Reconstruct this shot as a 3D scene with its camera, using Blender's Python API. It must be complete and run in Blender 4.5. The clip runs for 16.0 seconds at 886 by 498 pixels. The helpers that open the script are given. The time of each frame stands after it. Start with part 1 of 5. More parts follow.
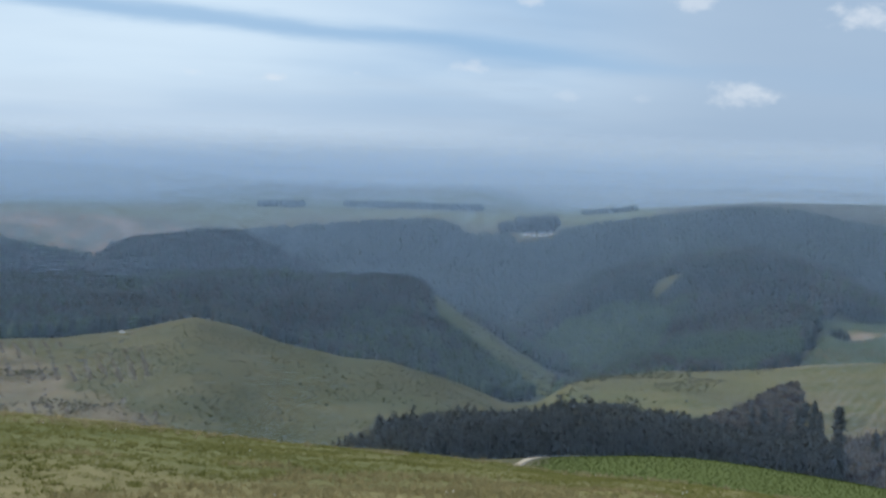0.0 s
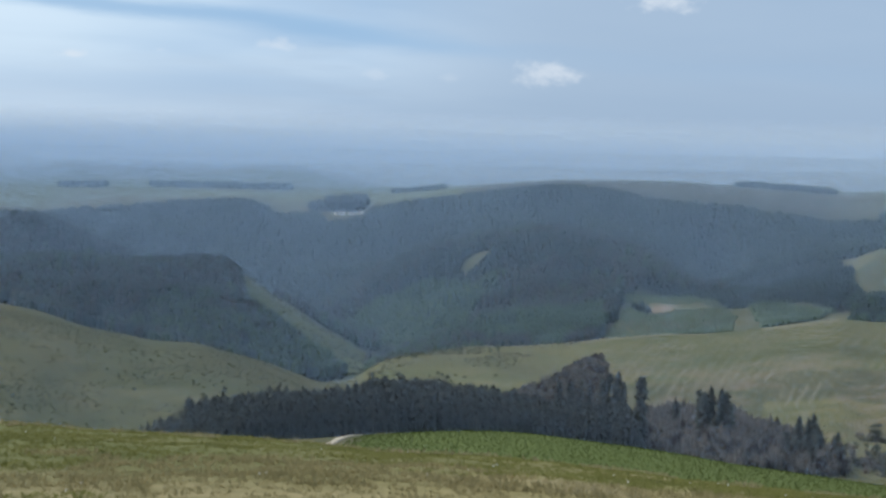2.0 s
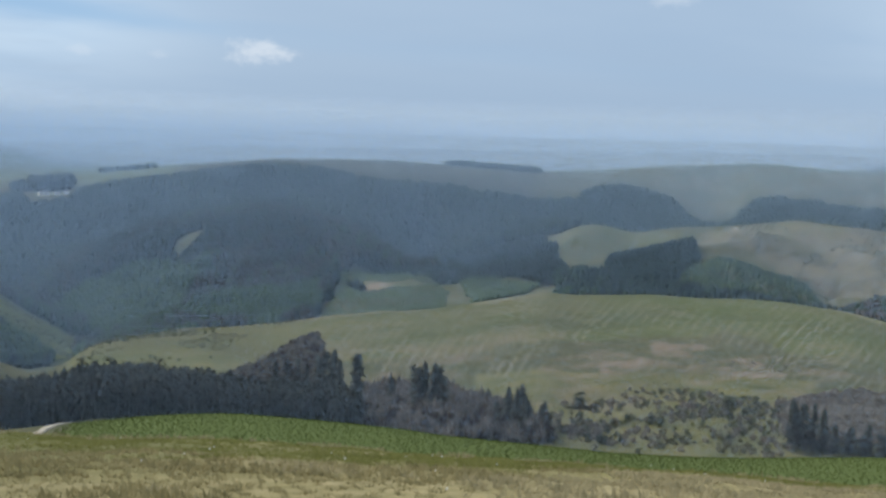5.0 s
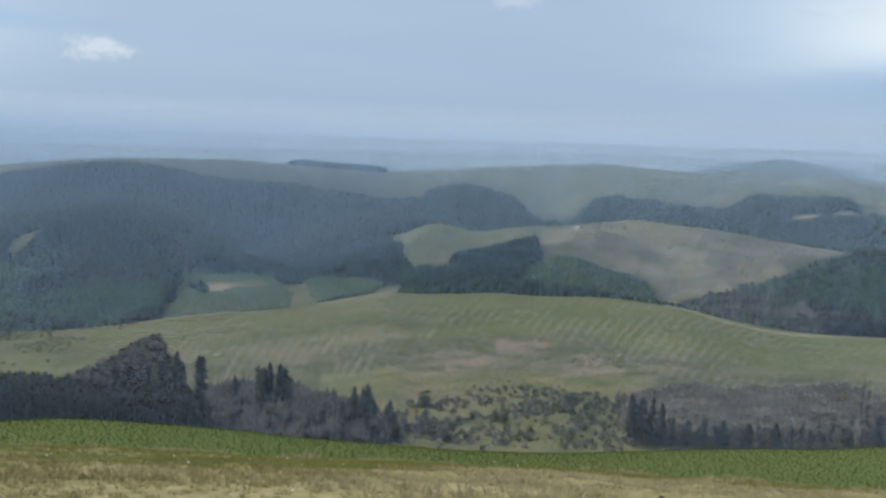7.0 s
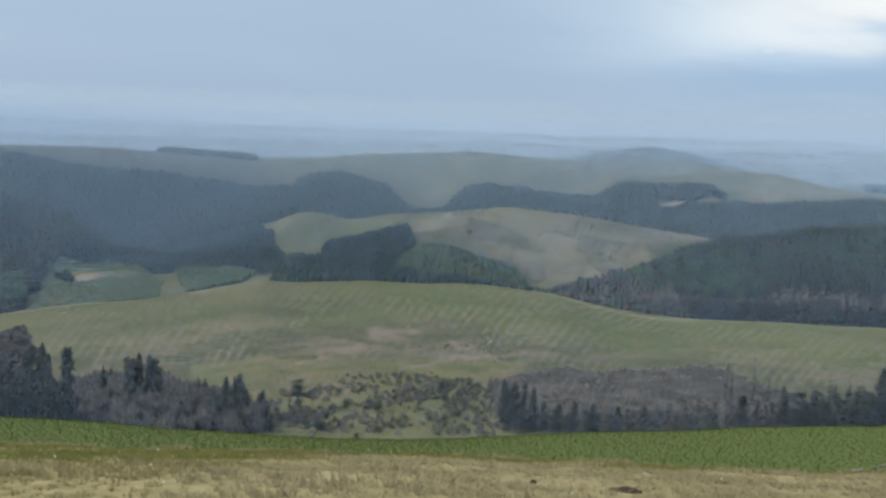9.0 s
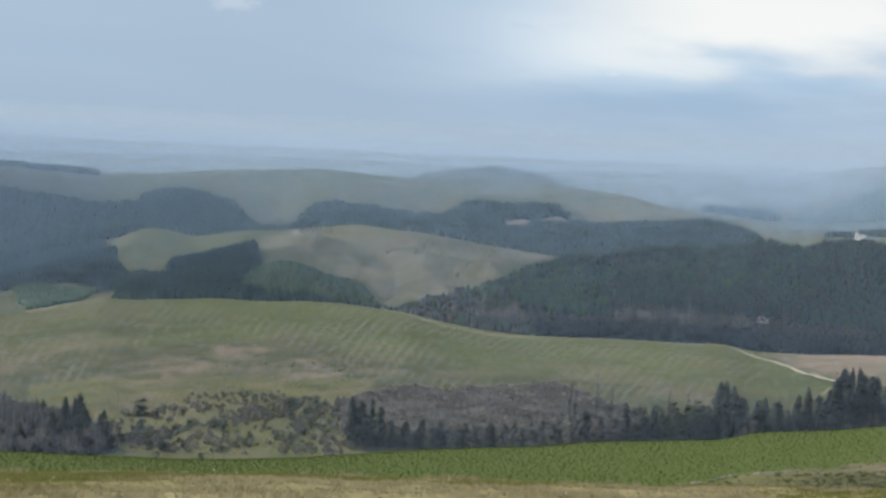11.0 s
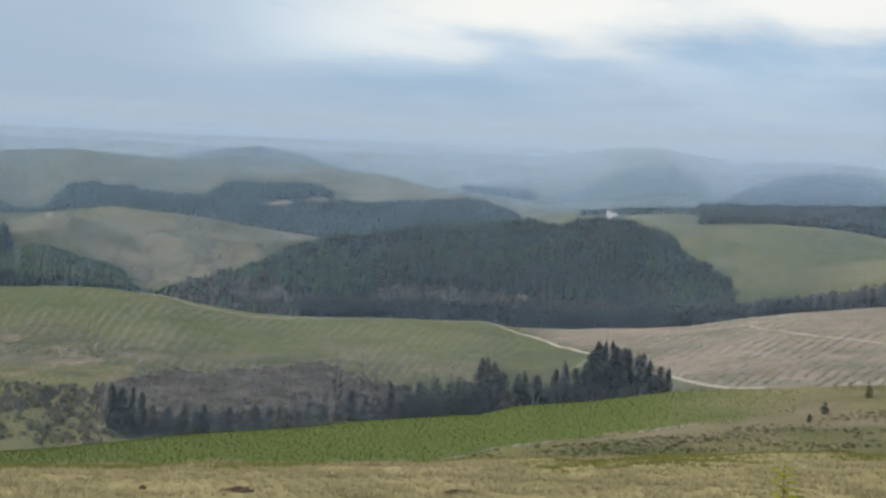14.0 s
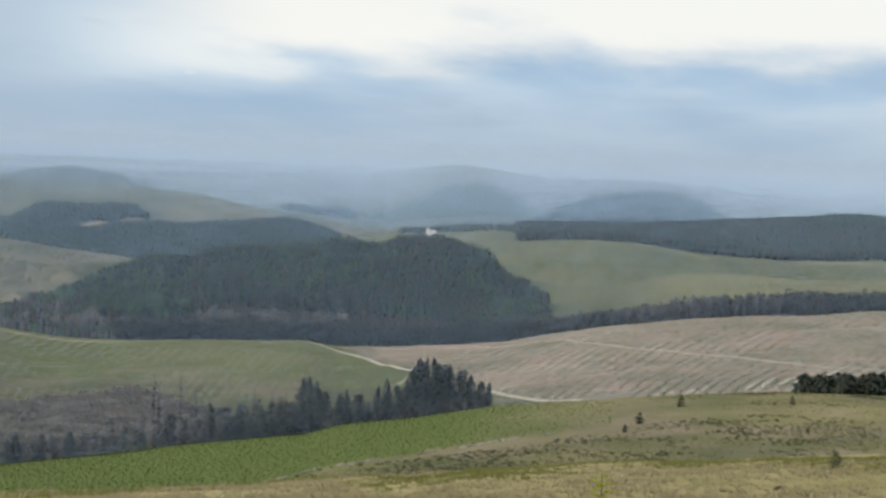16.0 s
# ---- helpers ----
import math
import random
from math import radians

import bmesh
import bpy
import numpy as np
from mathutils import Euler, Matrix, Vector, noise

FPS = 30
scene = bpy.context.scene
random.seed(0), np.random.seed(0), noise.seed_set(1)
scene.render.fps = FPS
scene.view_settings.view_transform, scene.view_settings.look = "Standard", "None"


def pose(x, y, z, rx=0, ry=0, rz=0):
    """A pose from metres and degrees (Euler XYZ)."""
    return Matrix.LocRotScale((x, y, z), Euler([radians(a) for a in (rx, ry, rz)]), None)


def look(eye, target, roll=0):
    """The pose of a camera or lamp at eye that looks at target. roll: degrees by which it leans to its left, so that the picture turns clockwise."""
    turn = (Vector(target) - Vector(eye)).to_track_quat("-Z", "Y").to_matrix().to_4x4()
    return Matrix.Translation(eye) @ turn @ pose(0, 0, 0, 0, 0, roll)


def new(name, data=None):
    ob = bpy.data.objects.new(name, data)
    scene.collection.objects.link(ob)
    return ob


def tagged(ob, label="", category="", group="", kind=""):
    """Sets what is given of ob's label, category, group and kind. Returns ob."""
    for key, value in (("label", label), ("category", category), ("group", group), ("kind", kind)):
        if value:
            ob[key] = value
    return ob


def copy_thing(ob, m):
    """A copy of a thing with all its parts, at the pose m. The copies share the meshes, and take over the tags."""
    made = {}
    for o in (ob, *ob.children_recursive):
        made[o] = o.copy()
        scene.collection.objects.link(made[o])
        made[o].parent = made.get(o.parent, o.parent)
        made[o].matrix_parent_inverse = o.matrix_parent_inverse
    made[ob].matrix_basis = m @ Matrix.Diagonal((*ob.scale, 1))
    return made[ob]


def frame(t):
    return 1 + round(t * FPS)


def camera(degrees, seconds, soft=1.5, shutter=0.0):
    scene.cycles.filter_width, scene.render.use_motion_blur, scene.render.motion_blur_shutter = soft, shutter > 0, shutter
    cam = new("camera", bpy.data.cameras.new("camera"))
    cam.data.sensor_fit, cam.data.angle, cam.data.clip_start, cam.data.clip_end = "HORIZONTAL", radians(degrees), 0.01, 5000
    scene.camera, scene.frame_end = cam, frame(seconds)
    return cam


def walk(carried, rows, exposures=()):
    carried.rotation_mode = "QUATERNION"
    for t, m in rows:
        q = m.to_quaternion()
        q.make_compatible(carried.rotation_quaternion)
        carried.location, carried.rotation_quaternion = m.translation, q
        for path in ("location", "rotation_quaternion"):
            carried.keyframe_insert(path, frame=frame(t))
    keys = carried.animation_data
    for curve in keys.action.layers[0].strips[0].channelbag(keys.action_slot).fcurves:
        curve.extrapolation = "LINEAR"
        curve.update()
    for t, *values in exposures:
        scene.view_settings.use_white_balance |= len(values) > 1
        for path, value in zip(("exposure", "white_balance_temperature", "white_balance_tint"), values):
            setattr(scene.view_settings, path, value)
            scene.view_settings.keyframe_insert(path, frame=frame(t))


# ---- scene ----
# ---- camera: a slow turn on the spot, eye 1.6 m over the grass ----
cam = camera(36.89, 16.0, soft=2.7)
EYE = Vector((0.0, 0.0, 1.6))


def bearing_dir(bearing, rise):
    """Unit vector for a bearing (degrees clockwise from +y) and a rise (degrees)."""
    b, e = radians(bearing), radians(rise)
    return Vector((math.sin(b) * math.cos(e), math.cos(b) * math.cos(e), math.sin(e)))


# seconds, bearing, rise, lean
TURNS = (
    (0, 0.00, -3.96, 1.26),
    (0.5, 2.32, -4.53, 1.11),
    (1, 4.13, -4.72, 1.18),
    (1.5, 5.98, -4.61, 1.07),
    (2, 8.21, -4.71, 1.17),
    (2.5, 11.09, -4.37, 1.33),
    (3, 13.44, -4.45, 1.18),
    (3.5, 15.22, -5.00, 1.32),
    (4, 17.12, -5.31, 1.42),
    (6.5, 25.41, -5.01, 1.77),
    (7, 27.23, -5.14, 1.90),
    (7.5, 28.84, -5.27, 2.02),
    (8, 30.41, -5.20, 1.99),
    (8.5, 31.76, -5.15, 2.11),
    (9, 32.77, -5.49, 2.07),
    (11.5, 41.40, -4.70, 2.88),
    (12, 43.61, -5.40, 2.85),
    (12.5, 45.77, -5.45, 3.06),
    (13, 47.23, -5.01, 2.97),
    (13.5, 49.19, -4.97, 2.83),
    (14, 49.55, -4.78, 3.01),
    (14.5, 51.17, -4.20, 3.04),
    (15, 53.20, -3.98, 2.78),
    (15.5, 55.07, -3.66, 2.62),
    (16, 57.26, -3.60, 2.82),
)

walk(cam, [(t, look(EYE, EYE + 100 * bearing_dir(b, e), lean)) for t, b, e, lean in TURNS],
     exposures=((0.0, -0.04, 6200.0, 10.0), (4.0, 0.02, 6250.0, 10.0), (9.0, 0.05, 6480.0, 10.0), (12.5, 0.03, 6680.0, 10.0), (16.0, 0.04, 6800.0, 10.0)))

# ---- world: thin cloud over a pale sky, veiled sun over the left shoulder of the view ----
SUN_BEARING, SUN_RISE = -62.0, 44.0


class Nodes:
    """Short-hand to wire a node tree."""

    def __init__(self, tree):
        self.tree = tree
        tree.nodes.clear()

    def add(self, kind, inputs=(), out=0, **settings):
        n = self.tree.nodes.new(kind)
        if "operation" in settings:
            n.operation = settings["operation"]
        if "use_clamp" in settings:
            n.use_clamp = settings["use_clamp"]
        if "interpolation_type" in settings:
            n.interpolation_type = settings["interpolation_type"]
        if "rotation_type" in settings:
            n.rotation_type = settings["rotation_type"]
        if "attribute_name" in settings:
            n.attribute_name = settings["attribute_name"]
        for k, v in (inputs.items() if isinstance(inputs, dict) else enumerate(inputs)):
            if v is None:
                continue
            if isinstance(v, bpy.types.NodeSocket):
                self.tree.links.new(v, n.inputs[k])
            else:
                n.inputs[k].default_value = v
        return n.outputs[out] if len(n.outputs) else None

    def math(self, op, a, b=None, c=None, clamp=False):
        return self.add("ShaderNodeMath", (a, b, c), operation=op, use_clamp=clamp)

    def mix(self, fac, a, b, blend="MIX"):
        n = self.tree.nodes.new("ShaderNodeMix")
        n.data_type, n.blend_type = "RGBA", blend
        for s, v in ((n.inputs[0], fac), (n.inputs[6], a), (n.inputs[7], b)):
            if isinstance(v, bpy.types.NodeSocket):
                self.tree.links.new(v, s)
            else:
                s.default_value = (*v, 1.0) if isinstance(v, tuple) and len(v) == 3 else v
        return n.outputs[2]

    def ramp(self, value, lo, hi, to_lo=0.0, to_hi=1.0):
        return self.add("ShaderNodeMapRange", (value, lo, hi, to_lo, to_hi), interpolation_type="SMOOTHSTEP")

    def noise(self, vector, scale, detail=4.0, rough=0.55):
        return self.add("ShaderNodeTexNoise", {"Vector": vector, "Scale": scale, "Detail": detail, "Roughness": rough})

    def scaled(self, vector, by):
        return self.add("ShaderNodeVectorMath", (vector, by), operation="MULTIPLY")


world = bpy.data.worlds.new("sky")
scene.world = world
world.use_nodes = True
W = Nodes(world.node_tree)
way = W.add("ShaderNodeTexCoord")
air = W.add("ShaderNodeTexSky").node
air.sky_type, air.sun_disc, air.altitude, air.dust_density = "NISHITA", False, 400.0, 3.0
air.sun_elevation, air.sun_rotation = radians(SUN_RISE), radians(SUN_BEARING)
sky = air.outputs[0]
sky = W.mix(1.0, sky, (0.085, 0.085, 0.085), "MULTIPLY")
parts = W.add("ShaderNodeSeparateXYZ", (way,)).node
up = parts.outputs[2]
flat = W.math("ADD", W.math("MAXIMUM", up, 0.0), 0.13)
lay = W.add("ShaderNodeCombineXYZ", (W.math("DIVIDE", parts.outputs[0], flat), W.math("DIVIDE", parts.outputs[1], flat), 0.0))
lay = W.add("ShaderNodeVectorRotate", {"Vector": lay, "Angle": radians(-18.0)}, rotation_type="Z_AXIS")
broad = W.noise(W.scaled(lay, (0.7, 0.9, 1.0)), 0.72, 4.0, 0.45)
fine = W.noise(W.scaled(lay, (0.8, 1.1, 1.0)), 1.5, 5.0, 0.55)
# a high veil of pale cloud, thicker towards the sun's side
veil = W.mix(W.ramp(broad, 0.34, 0.66), (0.35, 0.52, 0.73), (0.60, 0.74, 0.88))
dull = W.ramp(W.add("ShaderNodeVectorMath", (way, tuple(bearing_dir(24, 6))), 1, operation="DOT_PRODUCT"), 0.93, 0.99, 0.0, 0.85)
grey = W.mix(W.math("MAXIMUM", dull, W.ramp(fine, 0.45, 0.72, 0.0, 0.55)), veil, (0.385, 0.505, 0.655))
# a brighter quarter in the west with one long blue gap slanting through it
turn = W.math("MULTIPLY", W.math("ARCTAN2", parts.outputs[0], parts.outputs[1]), 180 / math.pi)
rise = W.math("MULTIPLY", up, 180 / math.pi)
west = W.ramp(turn, -14.0, 12.0, 1.0, 0.0)
pale = W.math("MULTIPLY", W.math("MULTIPLY", west, W.ramp(rise, 1.0, 3.5)), W.ramp(broad, 0.3, 0.6, 0.6, 0.95))
grey = W.mix(pale, grey, (0.72, 0.86, 0.97))
slant = W.math("ADD", W.math("SUBTRACT", rise, 4.75), W.math("MULTIPLY", turn, 0.085))
slant = W.math("ADD", slant, W.math("MULTIPLY", W.math("SUBTRACT", fine, 0.5), 1.6))
gapway = W.math("MULTIPLY", W.ramp(W.math("ABSOLUTE", slant), 0.05, 0.75, 0.85, 0.0), W.ramp(turn, 2.0, 14.0, 1.0, 0.15))
grey = W.mix(gapway, grey, (0.34, 0.53, 0.75))
side = W.add("ShaderNodeVectorMath", (way, tuple(bearing_dir(72, 12))), 1, operation="DOT_PRODUCT")
lift = W.math("ADD", W.math("MULTIPLY", W.math("ADD", W.math("SUBTRACT", broad, 0.5), W.math("MULTIPLY", W.math("SUBTRACT", fine, 0.5), 0.42)), 0.15), up)
white = W.math("MULTIPLY", W.ramp(side, 0.84, 0.93), W.ramp(lift, 0.056, 0.100))
bright = W.mix(W.math("MULTIPLY", white, 0.9), grey, (0.97, 0.985, 0.965))
# haze low over the horizon
low = W.mix(W.ramp(up, 0.0, 0.075, 0.9, 0.0), bright, W.mix(west, (0.385, 0.505, 0.65), (0.63, 0.75, 0.865)))
puffs = low
rag = W.noise(W.scaled(way, (1.0, 1.0, 1.6)), 55.0, 6.0, 0.6)
for b, e, wide, strength in ((12.5, 2.85, 0.027, 0.62), (0.9, 3.85, 0.017, 0.45), (-7.5, 3.2, 0.011, 0.55), (-10.9, 3.35, 0.010, 0.3), (-3.9, 3.5, 0.009, 0.25), (5.1, 2.7, 0.012, 0.22),
                             (8.4, 2.6, 0.012, 0.2), (3.6, 6.7, 0.012, 0.5), (10.6, 6.6, 0.020, 0.55), (17.5, 6.1, 0.030, 0.65), (30.0, 5.6, 0.022, 0.3), (46.2, 3.4, 0.007, 0.4)):
    gap = W.add("ShaderNodeVectorMath", (way, tuple(bearing_dir(b, e))), operation="SUBTRACT")
    gap = W.add("ShaderNodeVectorMath", (W.scaled(gap, (1.0, 1.0, 2.6)),), 1, operation="LENGTH")
    edge = W.math("ADD", gap, W.math("MULTIPLY", W.math("SUBTRACT", rag, 0.5), wide * 2.6))
    puffs = W.mix(W.ramp(edge, wide * 0.05, wide * 1.05, strength, 0.0), puffs, (0.80, 0.85, 0.90))
over = W.mix(W.ramp(up, 0.0, 0.9, 0.94, 0.75), sky, puffs)
out = W.add("ShaderNodeBackground", (over, 1.0))
W.add("ShaderNodeOutputWorld", (out,))

sun = new("sun", bpy.data.lights.new("sun", "SUN"))
sun.data.energy, sun.data.angle, sun.data.color = 3.1, radians(6.0), (1.0, 0.94, 0.85)
sun.matrix_world = look(tuple(300 * bearing_dir(SUN_BEARING, SUN_RISE)), (0, 0, 0))

# ---- materials ----
def material(name, rough=0.9):
    m = bpy.data.materials.new(name)
    m.use_nodes = True
    n = Nodes(m.node_tree)
    return m, n


def finish(n, colour, rough=0.9, height=None, bump=0.3, reach=0.1, spec=0.2, thin=0.0):
    ins = {"Base Color": colour, "Roughness": rough, "Specular IOR Level": spec}
    if height is not None:
        ins["Normal"] = n.add("ShaderNodeBump", {"Strength": bump, "Distance": reach, "Height": height})
    b = n.add("ShaderNodeBsdfPrincipled", ins)
    if thin:
        b = n.add("ShaderNodeMixShader", (thin, b, n.add("ShaderNodeBsdfTranslucent", (colour,))))
    n.add("ShaderNodeOutputMaterial", (b,))


def foliage(name, dark, light, scale=40.0, spread=0.55, thin=0.4):
    """Needle or leaf colour that changes from tree to tree and from stand to stand."""
    m, n = material(name)
    place = n.add("ShaderNodeNewGeometry")
    each = n.add("ShaderNodeNewGeometry", out=8)
    stand = n.noise(place, 1.0 / scale, 3.0)
    fine = n.noise(place, 0.9, 3.0, 0.7)
    f = n.math("ADD", n.math("MULTIPLY", each, spread), n.math("MULTIPLY", n.math("SUBTRACT", stand, 0.5), 1.6))
    f = n.math("ADD", f, n.math("MULTIPLY", n.math("SUBTRACT", fine, 0.5), 0.7), clamp=True)
    finish(n, n.mix(f, dark, light), 0.85, thin=thin)
    return m


def plain(name, a, b, scale, rough=0.85, bump=0.3, reach=0.05, spec=0.25):
    m, n = material(name)
    place = n.add("ShaderNodeTexCoord", out=3)
    big, small = n.noise(place, scale, 4.0), n.noise(place, scale * 9, 4.0, 0.65)
    f = n.math("ADD", n.math("MULTIPLY", big, 0.6), n.math("MULTIPLY", small, 0.4))
    finish(n, n.mix(n.ramp(f, 0.35, 0.65), a, b), rough, small, bump, reach, spec)
    return m


spruce = foliage("blue-green spruce needles", (0.024, 0.037, 0.031), (0.060, 0.082, 0.060), 40.0, 0.5, 0.4)
spruce_dark = foliage("close dark spruce needles", (0.034, 0.038, 0.030), (0.076, 0.080, 0.060), 40.0, 0.35, 0.35)
larch_dark = foliage("dark bare larch twigs", (0.050, 0.046, 0.042), (0.118, 0.106, 0.092), 25.0, 0.4, 0.3)
spruce_light = foliage("thin grey-green spruce needles", (0.052, 0.062, 0.050), (0.115, 0.124, 0.096), 30.0, 0.45, 0.4)
spruce_far = foliage("mature blue-green spruce needles", (0.024, 0.040, 0.031), (0.052, 0.076, 0.052), 110.0, 0.25, 0.35)
spruce_green = foliage("younger spruce needles", (0.042, 0.072, 0.042), (0.085, 0.128, 0.068), 70.0, 0.5, 0.4)
sapling_green = foliage("planted sapling needles", (0.098, 0.126, 0.034), (0.122, 0.148, 0.042), 25.0, 0.25, 0.5)
larch_brown = foliage("bare larch twigs", (0.125, 0.113, 0.097), (0.25, 0.223, 0.185), 20.0, 0.5, 0.5)
spruce_mid = foliage("weathered spruce needles", (0.044, 0.050, 0.041), (0.096, 0.102, 0.078), 35.0, 0.4, 0.4)
brash_grey = foliage("grey dead brushwood", (0.17, 0.15, 0.125), (0.4, 0.365, 0.31), 15.0, 0.5, 0.5)
bush_green = foliage("gorse and scrub leaves", (0.080, 0.092, 0.048), (0.150, 0.160, 0.082), 12.0, 0.5, 0.5)
brash_white = foliage("sun-bleached brash", (0.30, 0.275, 0.21), (0.52, 0.485, 0.39), 30.0, 0.6, 0.1)
heath_green = foliage("heather and moor grass", (0.082, 0.092, 0.046), (0.132, 0.138, 0.070), 30.0, 0.5, 0.5)
bush_dark = foliage("dark scrub leaves", (0.055, 0.066, 0.040), (0.110, 0.122, 0.070), 15.0, 0.5, 0.4)
heath_dark = foliage("dark heather", (0.048, 0.050, 0.028), (0.085, 0.080, 0.046), 30.0, 0.5, 0.3)
plantation_green = foliage("young plantation needles", (0.078, 0.114, 0.066), (0.138, 0.176, 0.100), 60.0, 0.4, 0.3)
spruce_spring = foliage("light young spruce needles", (0.060, 0.098, 0.052), (0.110, 0.160, 0.080), 70.0, 0.5, 0.4)
straw_blade = foliage("bleached grass blades", (0.30, 0.258, 0.146), (0.43, 0.368, 0.218), 2.0, 0.35, 0.45)
dull_blade = foliage("weathered brown grass blades", (0.245, 0.210, 0.100), (0.345, 0.292, 0.148), 2.0, 0.3, 0.45)
green_blade = foliage("green grass blades", (0.138, 0.140, 0.036), (0.218, 0.208, 0.064), 2.0, 0.35, 0.4)
leaf_yellow = foliage("yellow-green leaves", (0.26, 0.26, 0.03), (0.46, 0.42, 0.07), 0.1)
bark = plain("bark", (0.035, 0.028, 0.022), (0.10, 0.085, 0.07), 1.5)
track_stone = plain("crushed stone", (0.29, 0.25, 0.19), (0.43, 0.38, 0.30), 0.12)
pale_stone = plain("pale stones", (0.45, 0.43, 0.40), (0.66, 0.64, 0.60), 0.8)
soil = plain("bare peat", (0.035, 0.022, 0.012), (0.10, 0.065, 0.035), 4.0)
wall_white = plain("whitewashed wall", (0.70, 0.69, 0.66), (0.82, 0.81, 0.79), 0.4)
slate = plain("slate roof", (0.10, 0.10, 0.11), (0.19, 0.19, 0.20), 0.6, 0.6)
glass_dark = plain("dark window glass", (0.02, 0.02, 0.025), (0.04, 0.045, 0.05), 0.3, 0.15, 0.0)
van_white = plain("white car paint", (0.78, 0.78, 0.78), (0.82, 0.82, 0.82), 0.5, 0.3, 0.0)
rubber = plain("tyre rubber", (0.015, 0.015, 0.015), (0.03, 0.03, 0.03), 3.0)


def ground_material():
    """One sheet of moor: the cover (red: felled ground, green: lush grass, blue: bleached grass) is stored on the mesh."""
    m, n = material("hill ground")
    place = n.add("ShaderNodeNewGeometry")
    cover = n.add("ShaderNodeSeparateColor", (n.add("ShaderNodeAttribute", attribute_name="cover"),)).node
    second = n.add("ShaderNodeSeparateColor", (n.add("ShaderNodeAttribute", attribute_name="cover_more"),)).node
    broad, mid = n.noise(place, 1 / 130, 4.0), n.noise(place, 1 / 22, 5.0, 0.6)
    small, tuft = n.noise(place, 1 / 4, 5.0, 0.65), n.noise(place, 2.2, 5.0, 0.7)
    f = n.ramp(n.math("ADD", n.math("MULTIPLY", broad, 0.45), n.math("MULTIPLY", mid, 0.55)), 0.36, 0.64)
    speck = n.ramp(small, 0.36, 0.66)
    moor = n.mix(f, (0.066, 0.076, 0.036), (0.124, 0.116, 0.064))
    moor = n.mix(n.math("MULTIPLY", speck, 0.55), moor, (0.056, 0.058, 0.034))
    felled = n.mix(f, (0.134, 0.113, 0.083), (0.224, 0.188, 0.140))
    felled = n.mix(n.math("MULTIPLY", speck, 0.6), felled, (0.130, 0.125, 0.075))
    lush = n.mix(f, (0.096, 0.108, 0.043), (0.166, 0.152, 0.078))
    lush = n.mix(n.math("MULTIPLY", speck, 0.5), lush, (0.070, 0.072, 0.034))
    clump = n.ramp(n.math("ADD", n.math("MULTIPLY", tuft, 0.5), n.math("MULTIPLY", small, 0.5)), 0.36, 0.62)
    straw = n.mix(clump, (0.215, 0.184, 0.080), (0.355, 0.292, 0.150))
    straw = n.mix(n.ramp(mid, 0.46, 0.62, 0.0, 0.55), straw, (0.16, 0.155, 0.030))
    fresh = n.mix(n.math("ADD", n.math("MULTIPLY", speck, 0.5), n.math("MULTIPLY", mid, 0.5)), (0.076, 0.104, 0.027), (0.108, 0.132, 0.038))
    litter = n.mix(speck, (0.022, 0.022, 0.014), (0.050, 0.045, 0.026))
    c = n.mix(cover.outputs[0], moor, felled)
    c = n.mix(cover.outputs[1], c, lush)
    c = n.mix(cover.outputs[2], c, straw)
    c = n.mix(n.add("ShaderNodeAttribute", out=3, attribute_name="cover_more"), c, fresh)
    c = n.mix(second.outputs[0], c, litter)
    c = n.mix(second.outputs[1], c, n.mix(speck, (0.21, 0.19, 0.15), (0.33, 0.30, 0.25)))
    c = n.mix(second.outputs[2], c, n.mix(speck, (0.226, 0.162, 0.128), (0.316, 0.243, 0.194)))
    finish(n, c, 0.95, n.math("ADD", small, n.math("MULTIPLY", tuft, 0.25)), 0.5, 0.7, 0.1)
    return m


ground_cover = ground_material()
# banks of stand-in haze: distance of each, and the share of the view that its strips cover
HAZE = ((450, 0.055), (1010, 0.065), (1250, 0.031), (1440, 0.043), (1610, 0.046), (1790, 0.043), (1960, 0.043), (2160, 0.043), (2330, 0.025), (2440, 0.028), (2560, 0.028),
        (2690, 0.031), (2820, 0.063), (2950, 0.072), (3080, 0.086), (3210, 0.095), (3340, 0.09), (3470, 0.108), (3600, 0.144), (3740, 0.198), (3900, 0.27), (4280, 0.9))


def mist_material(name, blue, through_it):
    """Strips that imitate haze: the blue of scattered light is their base colour, lit from both sides."""
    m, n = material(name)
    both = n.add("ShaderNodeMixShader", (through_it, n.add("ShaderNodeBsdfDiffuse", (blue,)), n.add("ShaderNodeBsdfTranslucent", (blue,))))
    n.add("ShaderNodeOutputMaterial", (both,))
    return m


mist = mist_material("blue haze strips", (0.54, 0.735, 1.0, 1), 0.5)
# paler and less blue, so the farthest strips meet the horizon's brightness
far_mist = mist_material("paler blue haze strips", (0.67, 0.755, 0.855, 1), 0.5)

